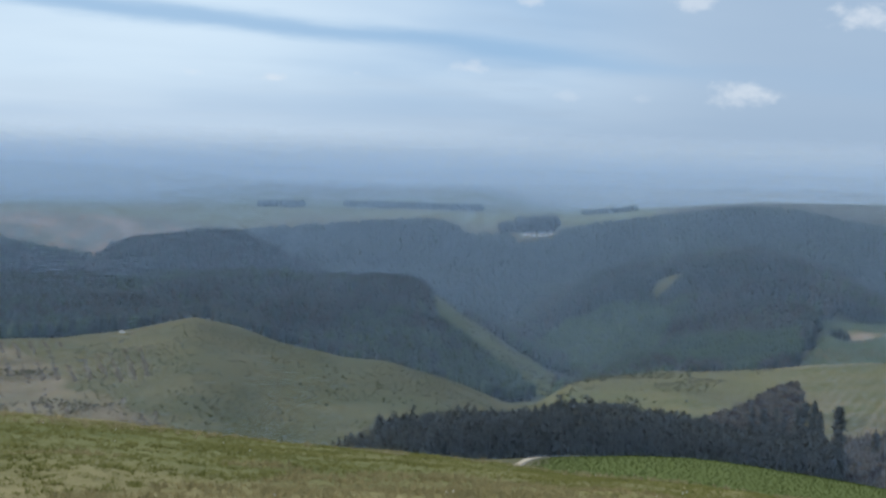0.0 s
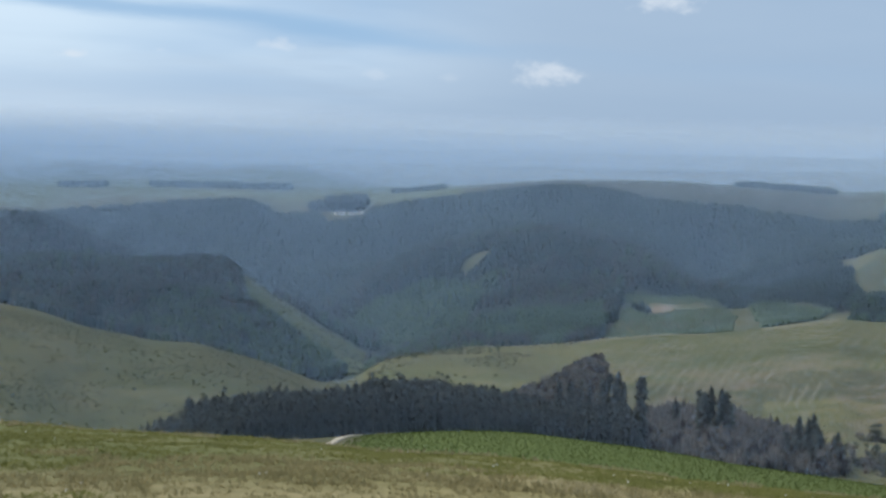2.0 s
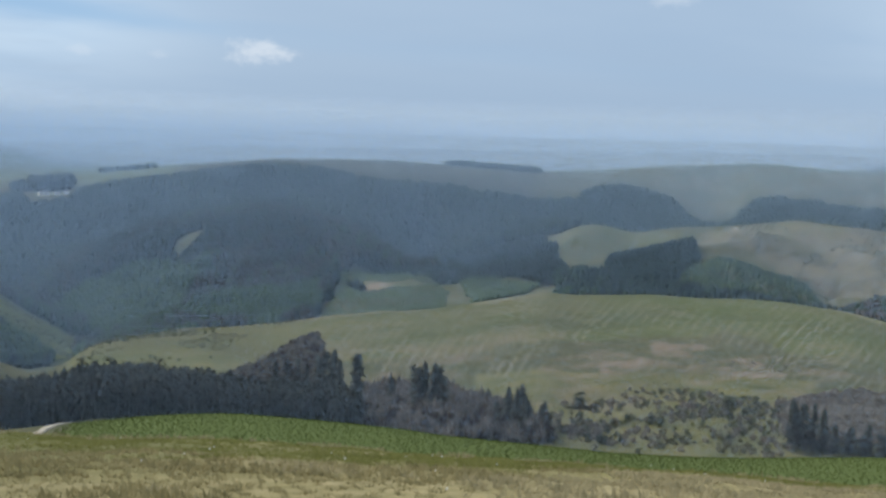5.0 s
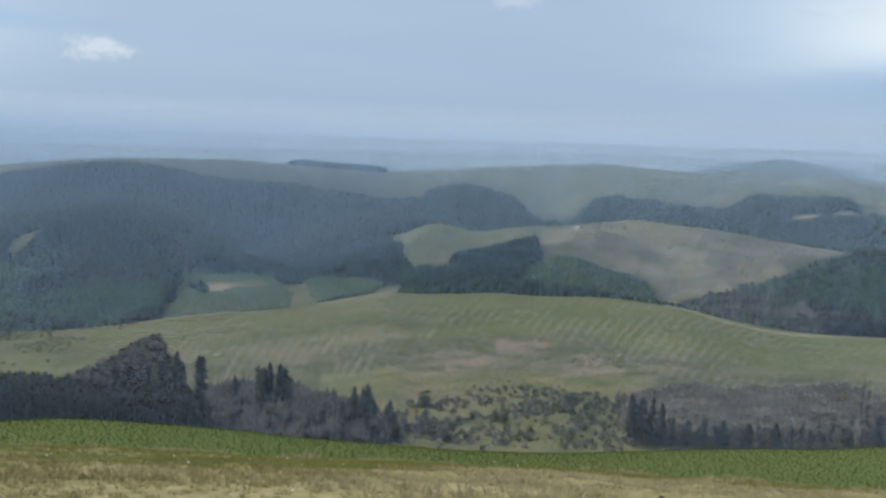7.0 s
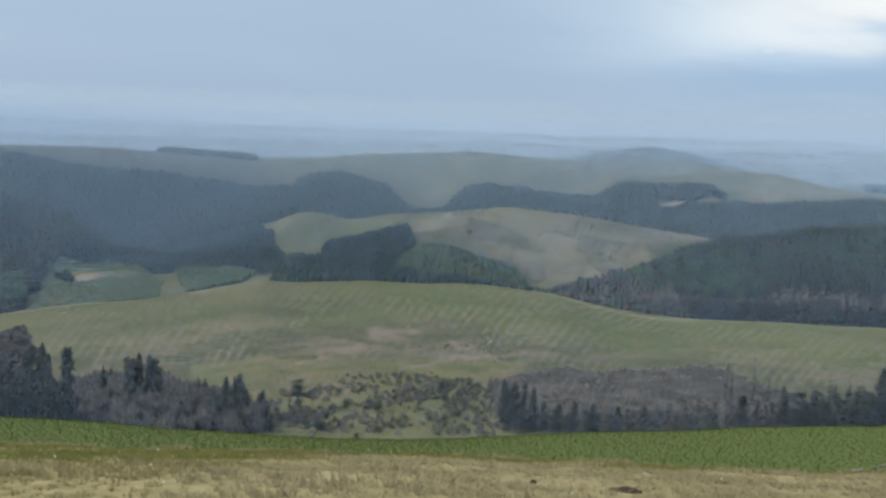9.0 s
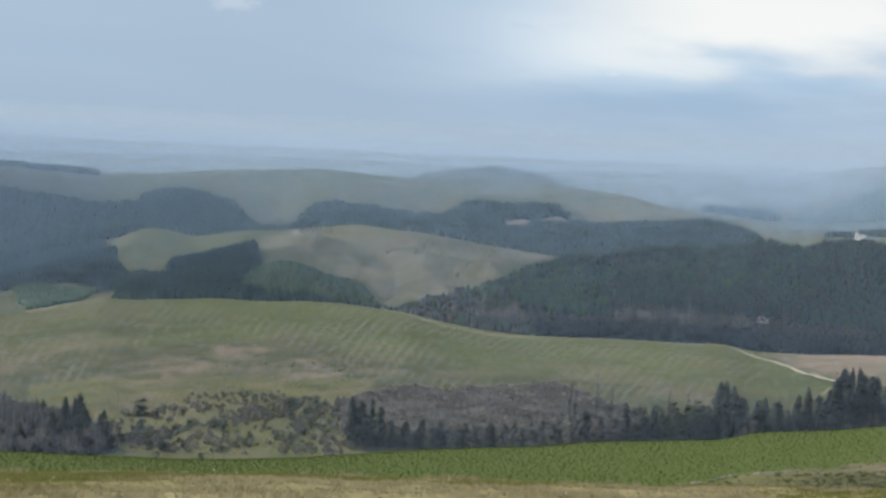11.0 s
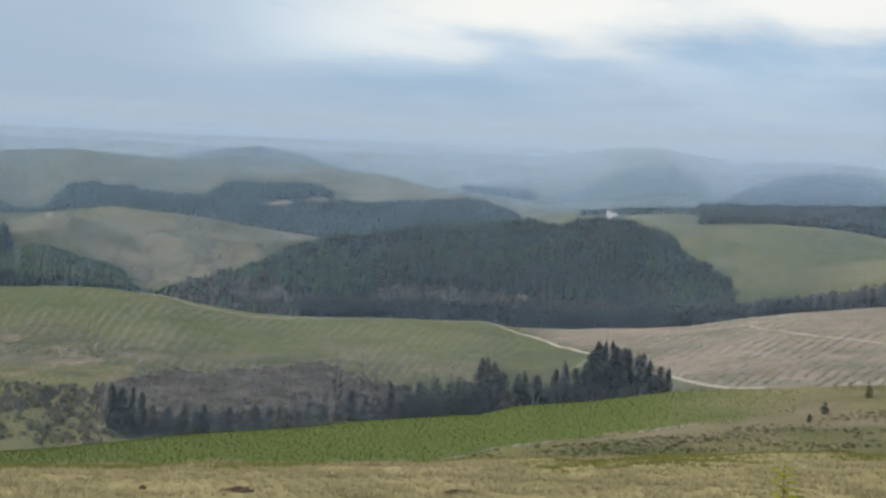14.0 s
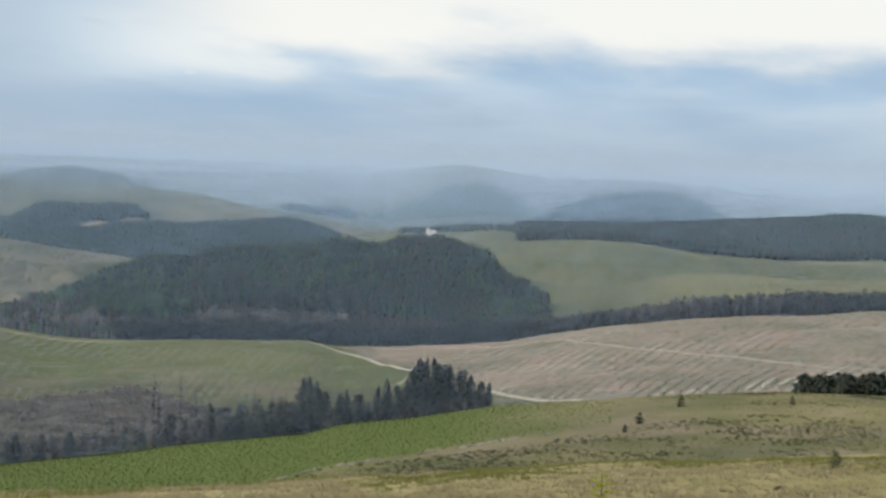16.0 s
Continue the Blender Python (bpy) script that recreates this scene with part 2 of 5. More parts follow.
# ---- the land: crest and valley lines, each at one distance, as (bearing, height) ----
KNOLL_FOOT = ((-24, -2.5), (30, -2.5), (50, -2.7), (82, -2.4))
GRASS_BROW = ((-24, -5.7), (-18.5, -6.1), (-14, -6.5), (-9.2, -7), (-5.3, -7.3), (0.6, -7.6), (5.5, -7.9), (10.4, -8.1), (15.7, -8.4), (20.8, -8.6), (28.5, -8.7), (36.8, -8.7), (43.3, -8.6), (48.4, -8.4), (56.4, -7.9), (64.7, -7.2), (70, -6.8), (76.1, -6.2), (82, -5.7))
FIRST_DIP = ((-24, -21.2), (-18.5, -22.1), (-14, -23.4), (-9.2, -24.6), (-5.3, -25.4), (0.6, -26.3), (5.5, -27.1), (10.4, -27.7), (15.7, -28.6), (20.8, -29.1), (28.5, -29.3), (36.8, -29.4), (43.3, -29.1), (48.4, -28.7), (56.4, -27.3), (64.7, -25.3), (70, -24.2), (76.1, -22.6), (82, -21.2))
PLANTATION_FOOT = ((-24, -34.3), (-18.5, -35.8), (-14, -38.1), (-9.2, -40.2), (-5.3, -41.6), (0.6, -43.1), (5.5, -44.4), (10.4, -45.4), (15.7, -47), (20.8, -47.9), (28.5, -48.2), (36.8, -48.4), (43.3, -47.9), (48.4, -47.2), (56.4, -44.7), (64.7, -41.4), (70, -39.5), (76.1, -36.7), (82, -34.3))
PLANTATION_BROW = ((-24, -72.2), (-14, -74), (-5, -77), (-1, -76.4), (1.6, -74.3), (4.5, -73.1), (8.5, -71.6), (10.6, -71.3), (12.1, -71.6), (15, -73.1), (18.5, -74.9), (21, -76.7), (25, -78.2), (28, -79.2), (31, -79), (33.2, -78.5), (36.3, -76.7), (38.7, -75.2), (44.1, -72.5), (46, -70.7), (51.6, -67.3), (53.1, -64.6), (56.3, -62.1), (59.7, -58.1), (65, -54.2), (67.7, -52.1), (72.3, -49.2), (76.1, -48), (82, -47.1))
VALLEY_FLOOR = ((-24, -119), (-14, -119), (-6, -119), (-4, -114.8), (-2, -111.4), (2, -103.5), (6, -99.8), (10, -103.1), (15, -108.1), (20, -112.3), (28, -114.8), (34, -113.9), (38, -110.6), (45, -103.9), (55, -94.1), (62, -85.9), (70, -77.7), (76, -72.1), (82, -71.3))
MIDDLE_HILL_BROW = ((-24, -136.1), (-18.5, -135.3), (-15.8, -134), (-13.5, -127.6), (-11.6, -122.2), (-10.6, -118.7), (-9.3, -124.6), (-6.8, -139.1), (-4.4, -148), (-2.4, -150.5), (0, -160.8), (1.5, -171.2), (3, -181.8), (4, -183.6), (4.7, -174.7), (5.5, -164.2), (7.4, -156.6), (10.5, -149.6), (13, -148.4), (14.7, -144.9), (18.7, -136.5), (20.5, -133.5), (22.1, -129.2), (24, -123.9), (25.1, -120.5), (26.4, -122.6), (30.1, -119.6), (33.8, -118.4), (36.2, -120.8), (37.8, -122.6), (39.4, -129.7), (41.1, -134.4), (43, -136.1), (46.5, -135.1), (50.3, -133.3), (51.5, -133.5), (52.8, -137.5), (54.9, -136.3), (56.1, -134.4), (58.4, -130.6), (60.3, -126.7), (61.8, -120.8), (64.7, -111.1), (69.8, -97.6), (75.9, -85.9), (82, -79))
BEHIND_THE_BROW = ((-24, -154), (-13.5, -144.4), (-9.3, -142.5), (-4.4, -169.5), (0, -183), (3, -198.6), (5.5, -194.7), (10, -177.2), (15, -165.6), (20, -148.3), (23, -138.7), (26, -136.8), (33, -132.9), (39.4, -144.4), (46, -149.8), (52, -149.2), (56, -148.3), (60.3, -140.6), (64.7, -123.4), (70, -109.1), (76, -95.7), (82, -88.1))
WOODED_SPURS = ((-24, -135.7), (-16, -141.8), (-12.8, -139), (-9.3, -136), (-4.5, -134.3), (-2, -136.3), (-0.8, -140), (0.2, -153), (1.7, -180), (2.9, -201), (4.2, -222), (5, -234), (5.8, -230.2), (8, -195.2), (11, -170.3), (15, -160.4), (19, -162.9), (22, -157.9), (26, -150.5), (30, -138.1), (33, -135.7), (36.4, -160.4), (36.8, -170.1), (38.2, -163.3), (39.7, -162.2), (40.9, -152.3), (42.3, -142), (43.7, -131.7), (44.7, -122.9), (46.6, -113.6), (48.5, -108.3), (50.7, -102.7), (53.2, -95.4), (55.6, -92), (57.3, -85.5), (58.3, -101), (59.3, -106), (60.2, -121), (61, -126), (61.7, -127), (62.5, -125.8), (65, -118.4), (70, -106.1), (76, -96.3), (82, -91.4))
SIDE_VALLEY = ((-24, -178.9), (-5, -181.7), (-2, -189.9), (0, -201), (4, -210.2), (7, -186.9), (10, -157.9), (13, -145.4), (16, -152.7), (19, -174.7), (22, -170.7), (25, -150.9), (28, -138.9), (31, -132.2), (34, -131.1), (37, -141.5), (40, -144.9), (43, -138.6), (46, -130), (49, -125.6), (52, -116.6), (55, -105.6), (58, -101.2), (61, -110.3), (64, -107.5), (67, -102.9), (70, -100.7), (73, -100.2), (76, -93.8), (82, -90.9))
DOME_AND_CLEAR_HILL = ((-24, -114.6), (-18.5, -122.3), (-16.3, -134.6), (-15.8, -137), (-14.9, -143), (-14.4, -130), (-12.8, -116), (-12.1, -116.2), (-10.3, -111.6), (-8.8, -113.1), (-7.3, -128.4), (-5.5, -154.6), (-4, -173.1), (-2, -210.2), (0, -244.3), (3, -244.3), (4.5, -200.9), (5.5, -179.2), (7, -156.1), (8.9, -139.2), (11.9, -120.2), (14.4, -123.8), (15.4, -130), (16.5, -139), (17.5, -153), (18.7, -177), (19.5, -195), (22, -182.3), (24, -170), (25.6, -148), (26.1, -129), (26.9, -123), (27.5, -124.5), (28.7, -132.4), (30.7, -119.9), (32.6, -119.5), (35.5, -108.5), (38, -114.6), (40.4, -126), (43.8, -139.5), (47, -151.5), (52, -142.3), (56, -120.8), (58.4, -99.3), (62.5, -90.7), (65, -88.6), (68.5, -99.3), (72, -100.8), (75.7, -93.2), (82, -87.1))
FAR_VALLEY = ((-24, -162.1), (-10, -169), (-3, -189.6), (0, -203.4), (5, -189.6), (10, -169), (15, -169), (19, -205), (20, -212), (21.4, -186), (22.9, -165), (25, -147), (26.3, -141), (27, -150), (28.5, -168), (30, -162.1), (36, -141.6), (44, -155.3), (50, -148.4), (56, -127.9), (60, -105.7), (66, -100.6), (72, -104), (82, -97.2))
BEHIND_THE_MIDDLE_SPUR = ((-24, -133.5), (-20, -135.2), (-16, -137.8), (-12, -146.5), (-8, -157.3), (-4, -156.3), (0, -161.5), (4, -163.4), (8, -144.1), (12, -130.3), (16, -137.1), (18, -165), (20, -226), (21.5, -198.6), (23, -178.1), (25, -161), (26.4, -156.3), (28, -176), (32, -155.6), (36, -136.3), (40, -129), (44, -128.1), (48, -135.9), (52, -134), (56, -120.8), (60, -104.8), (64, -99.2), (68, -93.6), (72, -86.5), (76, -80.7), (80, -78.8))
FAR_WOODS = ((-24, -104.9), (-18.5, -106.9), (-15.1, -110.5), (-11.9, -125.4), (-11, -135), (-8.6, -142.4), (-6.4, -132.4), (-4.5, -127.1), (-2.1, -121.3), (0.1, -119.5), (0.8, -137), (1.1, -142), (2.8, -137), (4.7, -133), (6.1, -122), (8.7, -107), (11.1, -89), (13, -81), (15, -87), (16.5, -98.2), (18.2, -107), (20.8, -108.3), (21.9, -117), (23.3, -120.1), (24.4, -128), (26.4, -125.8), (27.6, -114.6), (28.5, -119), (29.5, -131.2), (31.4, -152), (32.5, -159.2), (33.8, -131), (36.3, -131), (39, -139.1), (40.2, -103.6), (44.1, -100.8), (44.8, -116.9), (46, -129), (48, -121), (50.4, -113), (51.4, -119), (52.7, -135), (55.6, -114.9), (59, -104.9), (61.1, -102.8), (67.2, -88.8), (69.6, -78.7), (74.1, -60.6), (82, -58.6))
PLATEAU = ((-24, -114.9), (-14, -114.9), (-8, -112.3), (-2, -112.3), (2.1, -114.9), (5.9, -117.4), (9.5, -97.1), (13, -81.4), (16, -79.4), (18.4, -78.4), (20.4, -84.5), (24.5, -94.6), (27.5, -86), (29.5, -74.3), (33.9, -61.7), (36.3, -69.3), (38, -75.4), (39.4, -76), (40.3, -80), (42, -84), (43.8, -80), (45, -80), (46.9, -86.5), (48.5, -104), (49.6, -115), (52.8, -137.7), (55, -145.3), (60, -130.1), (70, -109.8), (82, -99.7))
ROUND_HILLS = ((-24, -117.6), (-18.5, -117), (-14, -113.3), (-10, -90.1), (-7.9, -77.8), (-5.5, -79.7), (-2.1, -80.9), (1.8, -74.2), (4.7, -116.3), (7, -126.7), (20, -126.7), (34, -114.5), (36.5, -102.3), (38.1, -83.9), (39.5, -61.3), (41.4, -44.2), (43, -55.8), (45, -93.1), (48, -132.9), (51, -123.7), (53.2, -111.4), (55.1, -111.4), (56.1, -84.4), (57.5, -50.4), (59, -46), (60.5, -78.6), (61.2, -113.4), (61.4, -105), (63.6, -68.8), (65.5, -51), (67.2, -53.1), (68.4, -75.6), (69.3, -101.6), (72, -96.2), (82, -96.2))
FAR_RIDGES = ((-24, -35.1), (-18.5, -38.7), (-12, -53.4), (-8, -79), (0, -86.4), (10, -82.7), (20, -86.4), (30, -79), (45, -68), (52, -42.4), (53.1, -58), (54.5, -32), (56.5, -4.2), (58.2, 7.3), (59.9, -9.7), (62, -29), (65.9, -12), (67.8, -24.8), (70.7, -45), (75.4, -48), (82, -42.4))
HORIZON_PLAIN = ((-24, -40.7), (0, -40.7), (20, -36.5), (40, -32.3), (56, -15.3), (70, -23.8), (82, -32.3))
RELIEF = (
    ("knoll foot", 14, KNOLL_FOOT),
    ("grass brow", 40, GRASS_BROW),
    ("first dip", 110, FIRST_DIP),
    ("plantation foot", 190, PLANTATION_FOOT),
    ("plantation brow", 330, PLANTATION_BROW),
    ("valley floor", 450, VALLEY_FLOOR),
    ("middle hill brow", 980, MIDDLE_HILL_BROW),
    ("behind the brow", 1080, BEHIND_THE_BROW),
    ("wooded spurs", 1400, WOODED_SPURS),
    ("side valley", 1560, SIDE_VALLEY),
    ("dome and clear hill", 1750, DOME_AND_CLEAR_HILL),
    ("far valley", 1950, FAR_VALLEY),
    ("behind the middle spur", 2110, BEHIND_THE_MIDDLE_SPUR),
    ("far woods", 2300, FAR_WOODS),
    ("plateau", 2900, PLATEAU),
    ("round hills", 3500, ROUND_HILLS),
    ("far ridges", 4200, FAR_RIDGES),
    ("horizon plain", 4850, HORIZON_PLAIN),
)

AZ = np.arange(-24.0, 82.01, 0.2)


def soft_noise(x, y, size, seed):
    """Smooth random relief between -1 and 1."""
    g = np.random.default_rng(seed).uniform(-1, 1, (256, 256))
    u, v = x / size + 100.3, y / size + 57.7
    i, j = np.floor(u).astype(int), np.floor(v).astype(int)
    a, b = u - i, v - j
    a, b = a * a * (3 - 2 * a), b * b * (3 - 2 * b)
    at = lambda p, q: g[p % 256, q % 256]
    return (at(i, j) * (1 - a) + at(i + 1, j) * a) * (1 - b) + (at(i, j + 1) * (1 - a) + at(i + 1, j + 1) * a) * b


def crest_heights(az):
    """Height of every line at the bearings az, slightly rounded."""
    rows = []
    for _, _, pts in RELIEF:
        b, h = np.array(pts).T
        rows.append(sum(w * np.interp(az + d, b, h) for d, w in ((-0.4, 0.15), (-0.2, 0.2), (0, 0.3), (0.2, 0.2), (0.4, 0.15))))
    return np.array(rows)


RING = np.concatenate([np.arange(0.0, 60, 1.5), np.geomspace(60, 330, 60)[:-1], np.geomspace(330, 4850, 300), [4990.0]])


def relief_table(az):
    """Heights over bearings x rings: a monotone curve through the crest lines along each bearing."""
    r = np.array([0.0] + [d for _, d, _ in RELIEF] + [4990.0])
    h = crest_heights(az)
    h = np.vstack([np.zeros(len(az)), h, h[-1] - 2]).T
    dx, s = np.diff(r), np.diff(h, axis=1) / np.diff(r)
    m = np.zeros_like(h)
    w1, w2 = 2 * dx[1:] + dx[:-1], dx[1:] + 2 * dx[:-1]
    same = s[:, 1:] * s[:, :-1] > 0
    with np.errstate(divide="ignore", invalid="ignore"):
        m[:, 1:-1] = np.where(same, (w1 + w2) / (w1 / s[:, :-1] + w2 / s[:, 1:]), 0)
    m[:, 0] = s[:, 0]
    k = np.clip(np.searchsorted(r, RING, side="right") - 1, 0, len(r) - 2)
    t = (RING - r[k]) / dx[k]
    z = (h[:, k] * (1 + 2 * t) * (1 - t) ** 2 + dx[k] * m[:, k] * t * (1 - t) ** 2
         + h[:, k + 1] * t * t * (3 - 2 * t) + dx[k] * m[:, k + 1] * t * t * (t - 1))
    b = np.radians(az)[:, None]
    x, y = np.sin(b) * RING, np.cos(b) * RING
    far = np.clip((RING - 420) / 300, 0, 1)
    level = 1 - 0.8 * np.clip((RING - 2350) / 300, 0, 1)
    rough = 2.5 * np.clip((RING - 1050) / 150, 0, 1) * soft_noise(x, y, 130, 5) + 1.7 * soft_noise(x, y, 70, 1) + 0.8 * soft_noise(x, y, 28, 2)
    near = np.clip((RING - 3) / 15, 0, 1) * (1 - np.clip((RING - 60) / 60, 0, 1))
    folds = 5.5 * np.clip((RING - 1075) / 90, 0, 1) * np.clip((1380 - RING) / 90, 0, 1) * (1 - np.abs(soft_noise(x, y, 85, 6)) * 2)
    gully = 15.0 * np.clip((RING - 1430) / 80, 0, 1) * np.clip((1720 - RING) / 80, 0, 1) * (0.6 - np.abs(soft_noise(x, y, 150, 8)) * 2)
    across = np.degrees(b) * 24.0
    ribs = 7.0 * np.clip((RING - 1110) / 120, 0, 1) * np.clip((1690 - RING) / 140, 0, 1) * (0.75 - np.abs(soft_noise(across + 0.25 * RING, RING + 0 * b, 62, 14) + 0.35 * soft_noise(x, y, 40, 15)) * 2.2)
    ribs = ribs + 9.0 * np.clip((RING - 1830) / 100, 0, 1) * np.clip((2270 - RING) / 100, 0, 1) * (0.6 - np.abs(soft_noise(across * 1.4 + 0.3 * RING, RING * 0.5 + 0 * b, 80, 16)) * 2)
    ribs = ribs * np.where((np.degrees(b) > 25.5) & (np.degrees(b) < 37) & (RING > 1400), 0.25, 1.0) * np.where((np.degrees(b) > -6.5) & (np.degrees(b) < 6.5), 0.2, 1.0) * np.where(np.degrees(b) > 62, 0.15, 1.0)
    return z + folds + gully + ribs + far * level * rough + near * (0.10 * soft_noise(x, y, 2.6, 3) + 0.05 * soft_noise(x, y, 0.9, 4))


TABLE = relief_table(AZ)


def ground_at(b, r):
    """Ground height at bearings b and distances r."""
    b, r = np.asarray(b, float), np.asarray(r, float)
    u = np.clip((b - AZ[0]) / 0.2, 0, len(AZ) - 1.001)
    i = u.astype(int)
    k = np.clip(np.searchsorted(RING, r, side="right") - 1, 0, len(RING) - 2)
    s, t = u - i, (r - RING[k]) / (RING[k + 1] - RING[k])
    return (TABLE[i, k] * (1 - t) + TABLE[i, k + 1] * t) * (1 - s) + (TABLE[i + 1, k] * (1 - t) + TABLE[i + 1, k + 1] * t) * s


def spot(b, r, sink=0.0):
    return Vector((r * math.sin(radians(b)), r * math.cos(radians(b)), float(ground_at(b, r)) - sink))


def inside(poly, b, r):
    """Which of the points (bearing, distance) lie in the plot."""
    hit = np.zeros(np.shape(b), bool)
    for (b0, r0), (b1, r1) in zip(poly, poly[1:] + poly[:1]):
        with np.errstate(divide="ignore", invalid="ignore"):
            hit ^= ((r0 > r) != (r1 > r)) & (b < (b1 - b0) * (r - r0) / (r1 - r0 + 1e-9) + b0)
    return hit
# ---- end of relief ----


def mesh_of(name, verts, faces, mats, slots=None, smooth=False):
    """A mesh from arrays of vertices and of triangles or quads."""
    verts, faces = np.asarray(verts, np.float32), np.asarray(faces, np.int32)
    me = bpy.data.meshes.new(name)
    n, k = faces.shape
    me.vertices.add(len(verts))
    me.vertices.foreach_set("co", verts.ravel())
    me.loops.add(n * k)
    me.loops.foreach_set("vertex_index", faces.ravel())
    me.polygons.add(n)
    me.polygons.foreach_set("loop_start", np.arange(0, n * k, k, dtype=np.int32))
    me.polygons.foreach_set("use_smooth", np.full(n, smooth))
    for m in mats:
        me.materials.append(m)
    if slots is not None:
        me.polygons.foreach_set("material_index", np.asarray(slots, np.int32))
    me.update(calc_edges=True)
    return me


# plots of land as (bearing, distance) corners
FELLED = (
    [(-25, 1000), (-18.5, 985), (-16.7, 835), (-15.8, 723), (-14, 682), (-11.1, 567), (-10.5, 480), (-25, 480)],
    [(52.8, 975), (56, 1010), (62, 1010), (80, 1010), (80, 480), (70, 480), (63.6, 520), (59.9, 615), (56, 765)],
    [(31.2, 1560), (32, 1720), (35, 1790), (44.5, 1790), (43.5, 1700), (41.7, 1525), (39, 1380), (36.9, 1400), (35.8, 1501), (33.5, 1560)],
    [(45, 2350), (46, 2900), (50, 2900), (53, 2700), (54, 2400), (50, 2320)],
)
LUSH = (
    [(4.5, 1000), (20, 1000), (38, 1000), (44, 1000), (52.5, 985), (55.5, 770), (57, 690), (45, 720), (38, 700), (33, 800), (24, 740), (16, 700), (5, 600)],
    [(15.8, 1040), (16, 1430), (18.5, 1440), (25.2, 1340), (26, 1010)],
    [(25, 1780), (26.3, 1800), (30, 1790), (31, 1600), (27.5, 1500), (25.4, 1500), (24.6, 1650)],
    [(-0.7, 1450), (5.2, 1435), (5.2, 1080), (4.1, 1105), (3.3, 1185), (2.2, 1212), (0, 1265)],
    [(31.8, 1690), (32.5, 1790), (37.5, 1790), (37, 1700), (34.5, 1670)],
    [(54, 1800), (53.5, 2300), (59.4, 2300), (59.4, 1800)],
    [(-7.6, 1060), (-7.2, 1165), (-6.6, 1160), (-5.3, 1135), (-4.4, 1070)],
    [(59.5, 1480), (58.5, 1780), (82, 1780), (82, 1070), (62.5, 1080)],
)
PALE = (
    [(41.9, 2195), (41.9, 2208), (43.0, 2208), (43.0, 2195)],
    [(43.5, 2180), (43.5, 2196), (45.0, 2285), (45.0, 2268)],
    [(32.7, 1722), (32.7, 1740), (33.2, 1740), (33.2, 1722)],
    [(-14.9, 1715), (-14.9, 1765), (-14.4, 1765), (-14.4, 1715)],
)
RED = (
    [(53.5, 965), (58, 1000), (80, 1000), (80, 500), (70, 490), (63.6, 530), (59.9, 625), (56.5, 765)],
    [(66.5, 560), (69.5, 653), (72.9, 640), (74, 540), (70, 500)],
    [(72.6, 800), (78, 790), (78, 640), (72.9, 662)],
    [(57.6, 827), (60.3, 861), (62.7, 816), (61.1, 640), (59, 700)],
    [(-25, 1940), (-25, 2380), (-14, 2380), (-10.5, 2330), (-12, 1940)],
    [(-25, 960), (-18, 950), (-16.5, 820), (-15.5, 720), (-13.5, 670), (-11, 560), (-10.5, 490), (-25, 490)],
    [(26.9, 650), (28.4, 690), (30.8, 745), (32.8, 730), (35.0, 715), (34.8, 650), (32.4, 635), (29.4, 622)],
    [(16.2, 1312), (16.7, 1292), (18.1, 1302), (18.2, 1330)],
)
# woods: (bearing, distance) corners
BELT = [(-2.8, 470), (8, 470), (17, 468), (17, 520), (8, 545), (-2, 545), (-2.8, 545)]
BELT_END = [(-6.2, 488), (-5.8, 512), (-2.8, 545), (-2.8, 472), (-4.5, 478)]
SPUR_WOOD = [(-25, 1060), (-15, 1030), (-12, 1030), (-10.6, 1045), (-10.0, 1160), (-9.3, 1045), (-5, 1030), (0, 1045), (2.8, 1060), (4.0, 1075), (4.1, 1110), (3.8, 1140), (3.2, 1195), (2.2, 1222), (1.0, 1242), (0, 1280), (-0.7, 1400),
             (-1.5, 1560), (-3, 1700), (-5, 1850), (-14.2, 1850), (-14.3, 1735), (-14.9, 1735), (-15.0, 1850), (-25, 1850)]
SPUR_GLADE = [(-7.6, 1060), (-7.2, 1165), (-6.6, 1160), (-5.3, 1135), (-4.4, 1070)]
DOME_GLADE = [(8.85, 1595), (9.0, 1635), (9.7, 1670), (10.45, 1677), (10.35, 1646), (9.6, 1605)]
DOME_WOOD = [(5.0, 1120), (5.0, 1300), (5.9, 1420), (2.5, 1460), (1.0, 1500), (1.0, 1800), (7, 1860), (20, 1860), (20.3, 1560), (16.5, 1530), (15.8, 1400), (15.9, 1300), (15.6, 1180), (15.0, 1110), (14.6, 1040), (9, 1030), (6, 1060)]
DOME_LOW = [(5.6, 1440), (4.2, 1580), (5.6, 1610), (7.8, 1612), (9.4, 1580), (9.9, 1440), (9.4, 1300), (8.5, 1240), (6.4, 1330)]
DOME_FACE = [(9.6, 1150), (10.0, 1240), (11.2, 1275), (13.1, 1283), (15.2, 1270), (15.4, 1140), (13.7, 1105), (11, 1110)]
FLAT_WOOD = [(15, 1530), (16.7, 1520), (18.5, 1525), (20.4, 1345), (21.1, 1295), (22.5, 1290), (24, 1292), (25.2, 1278), (26.2, 1285), (26.2, 1380), (25.5, 1460), (25.4, 1690), (24.8, 1860), (20, 1850), (15, 1600)]
FACE_WOOD = [(-9.5, 1880), (-9.2, 2310), (0.5, 2325), (0.8, 2290), (3.0, 2290), (3.2, 2225), (4.9, 2225), (5.1, 2298), (9, 2305), (13, 2315), (17, 2305), (20, 2300), (24, 2300), (28, 2305), (30, 2300), (31.5, 2250),
             (31.2, 2000), (28, 1930), (27, 1900), (20, 1850), (4, 1800), (0, 1720), (-4, 1870)]
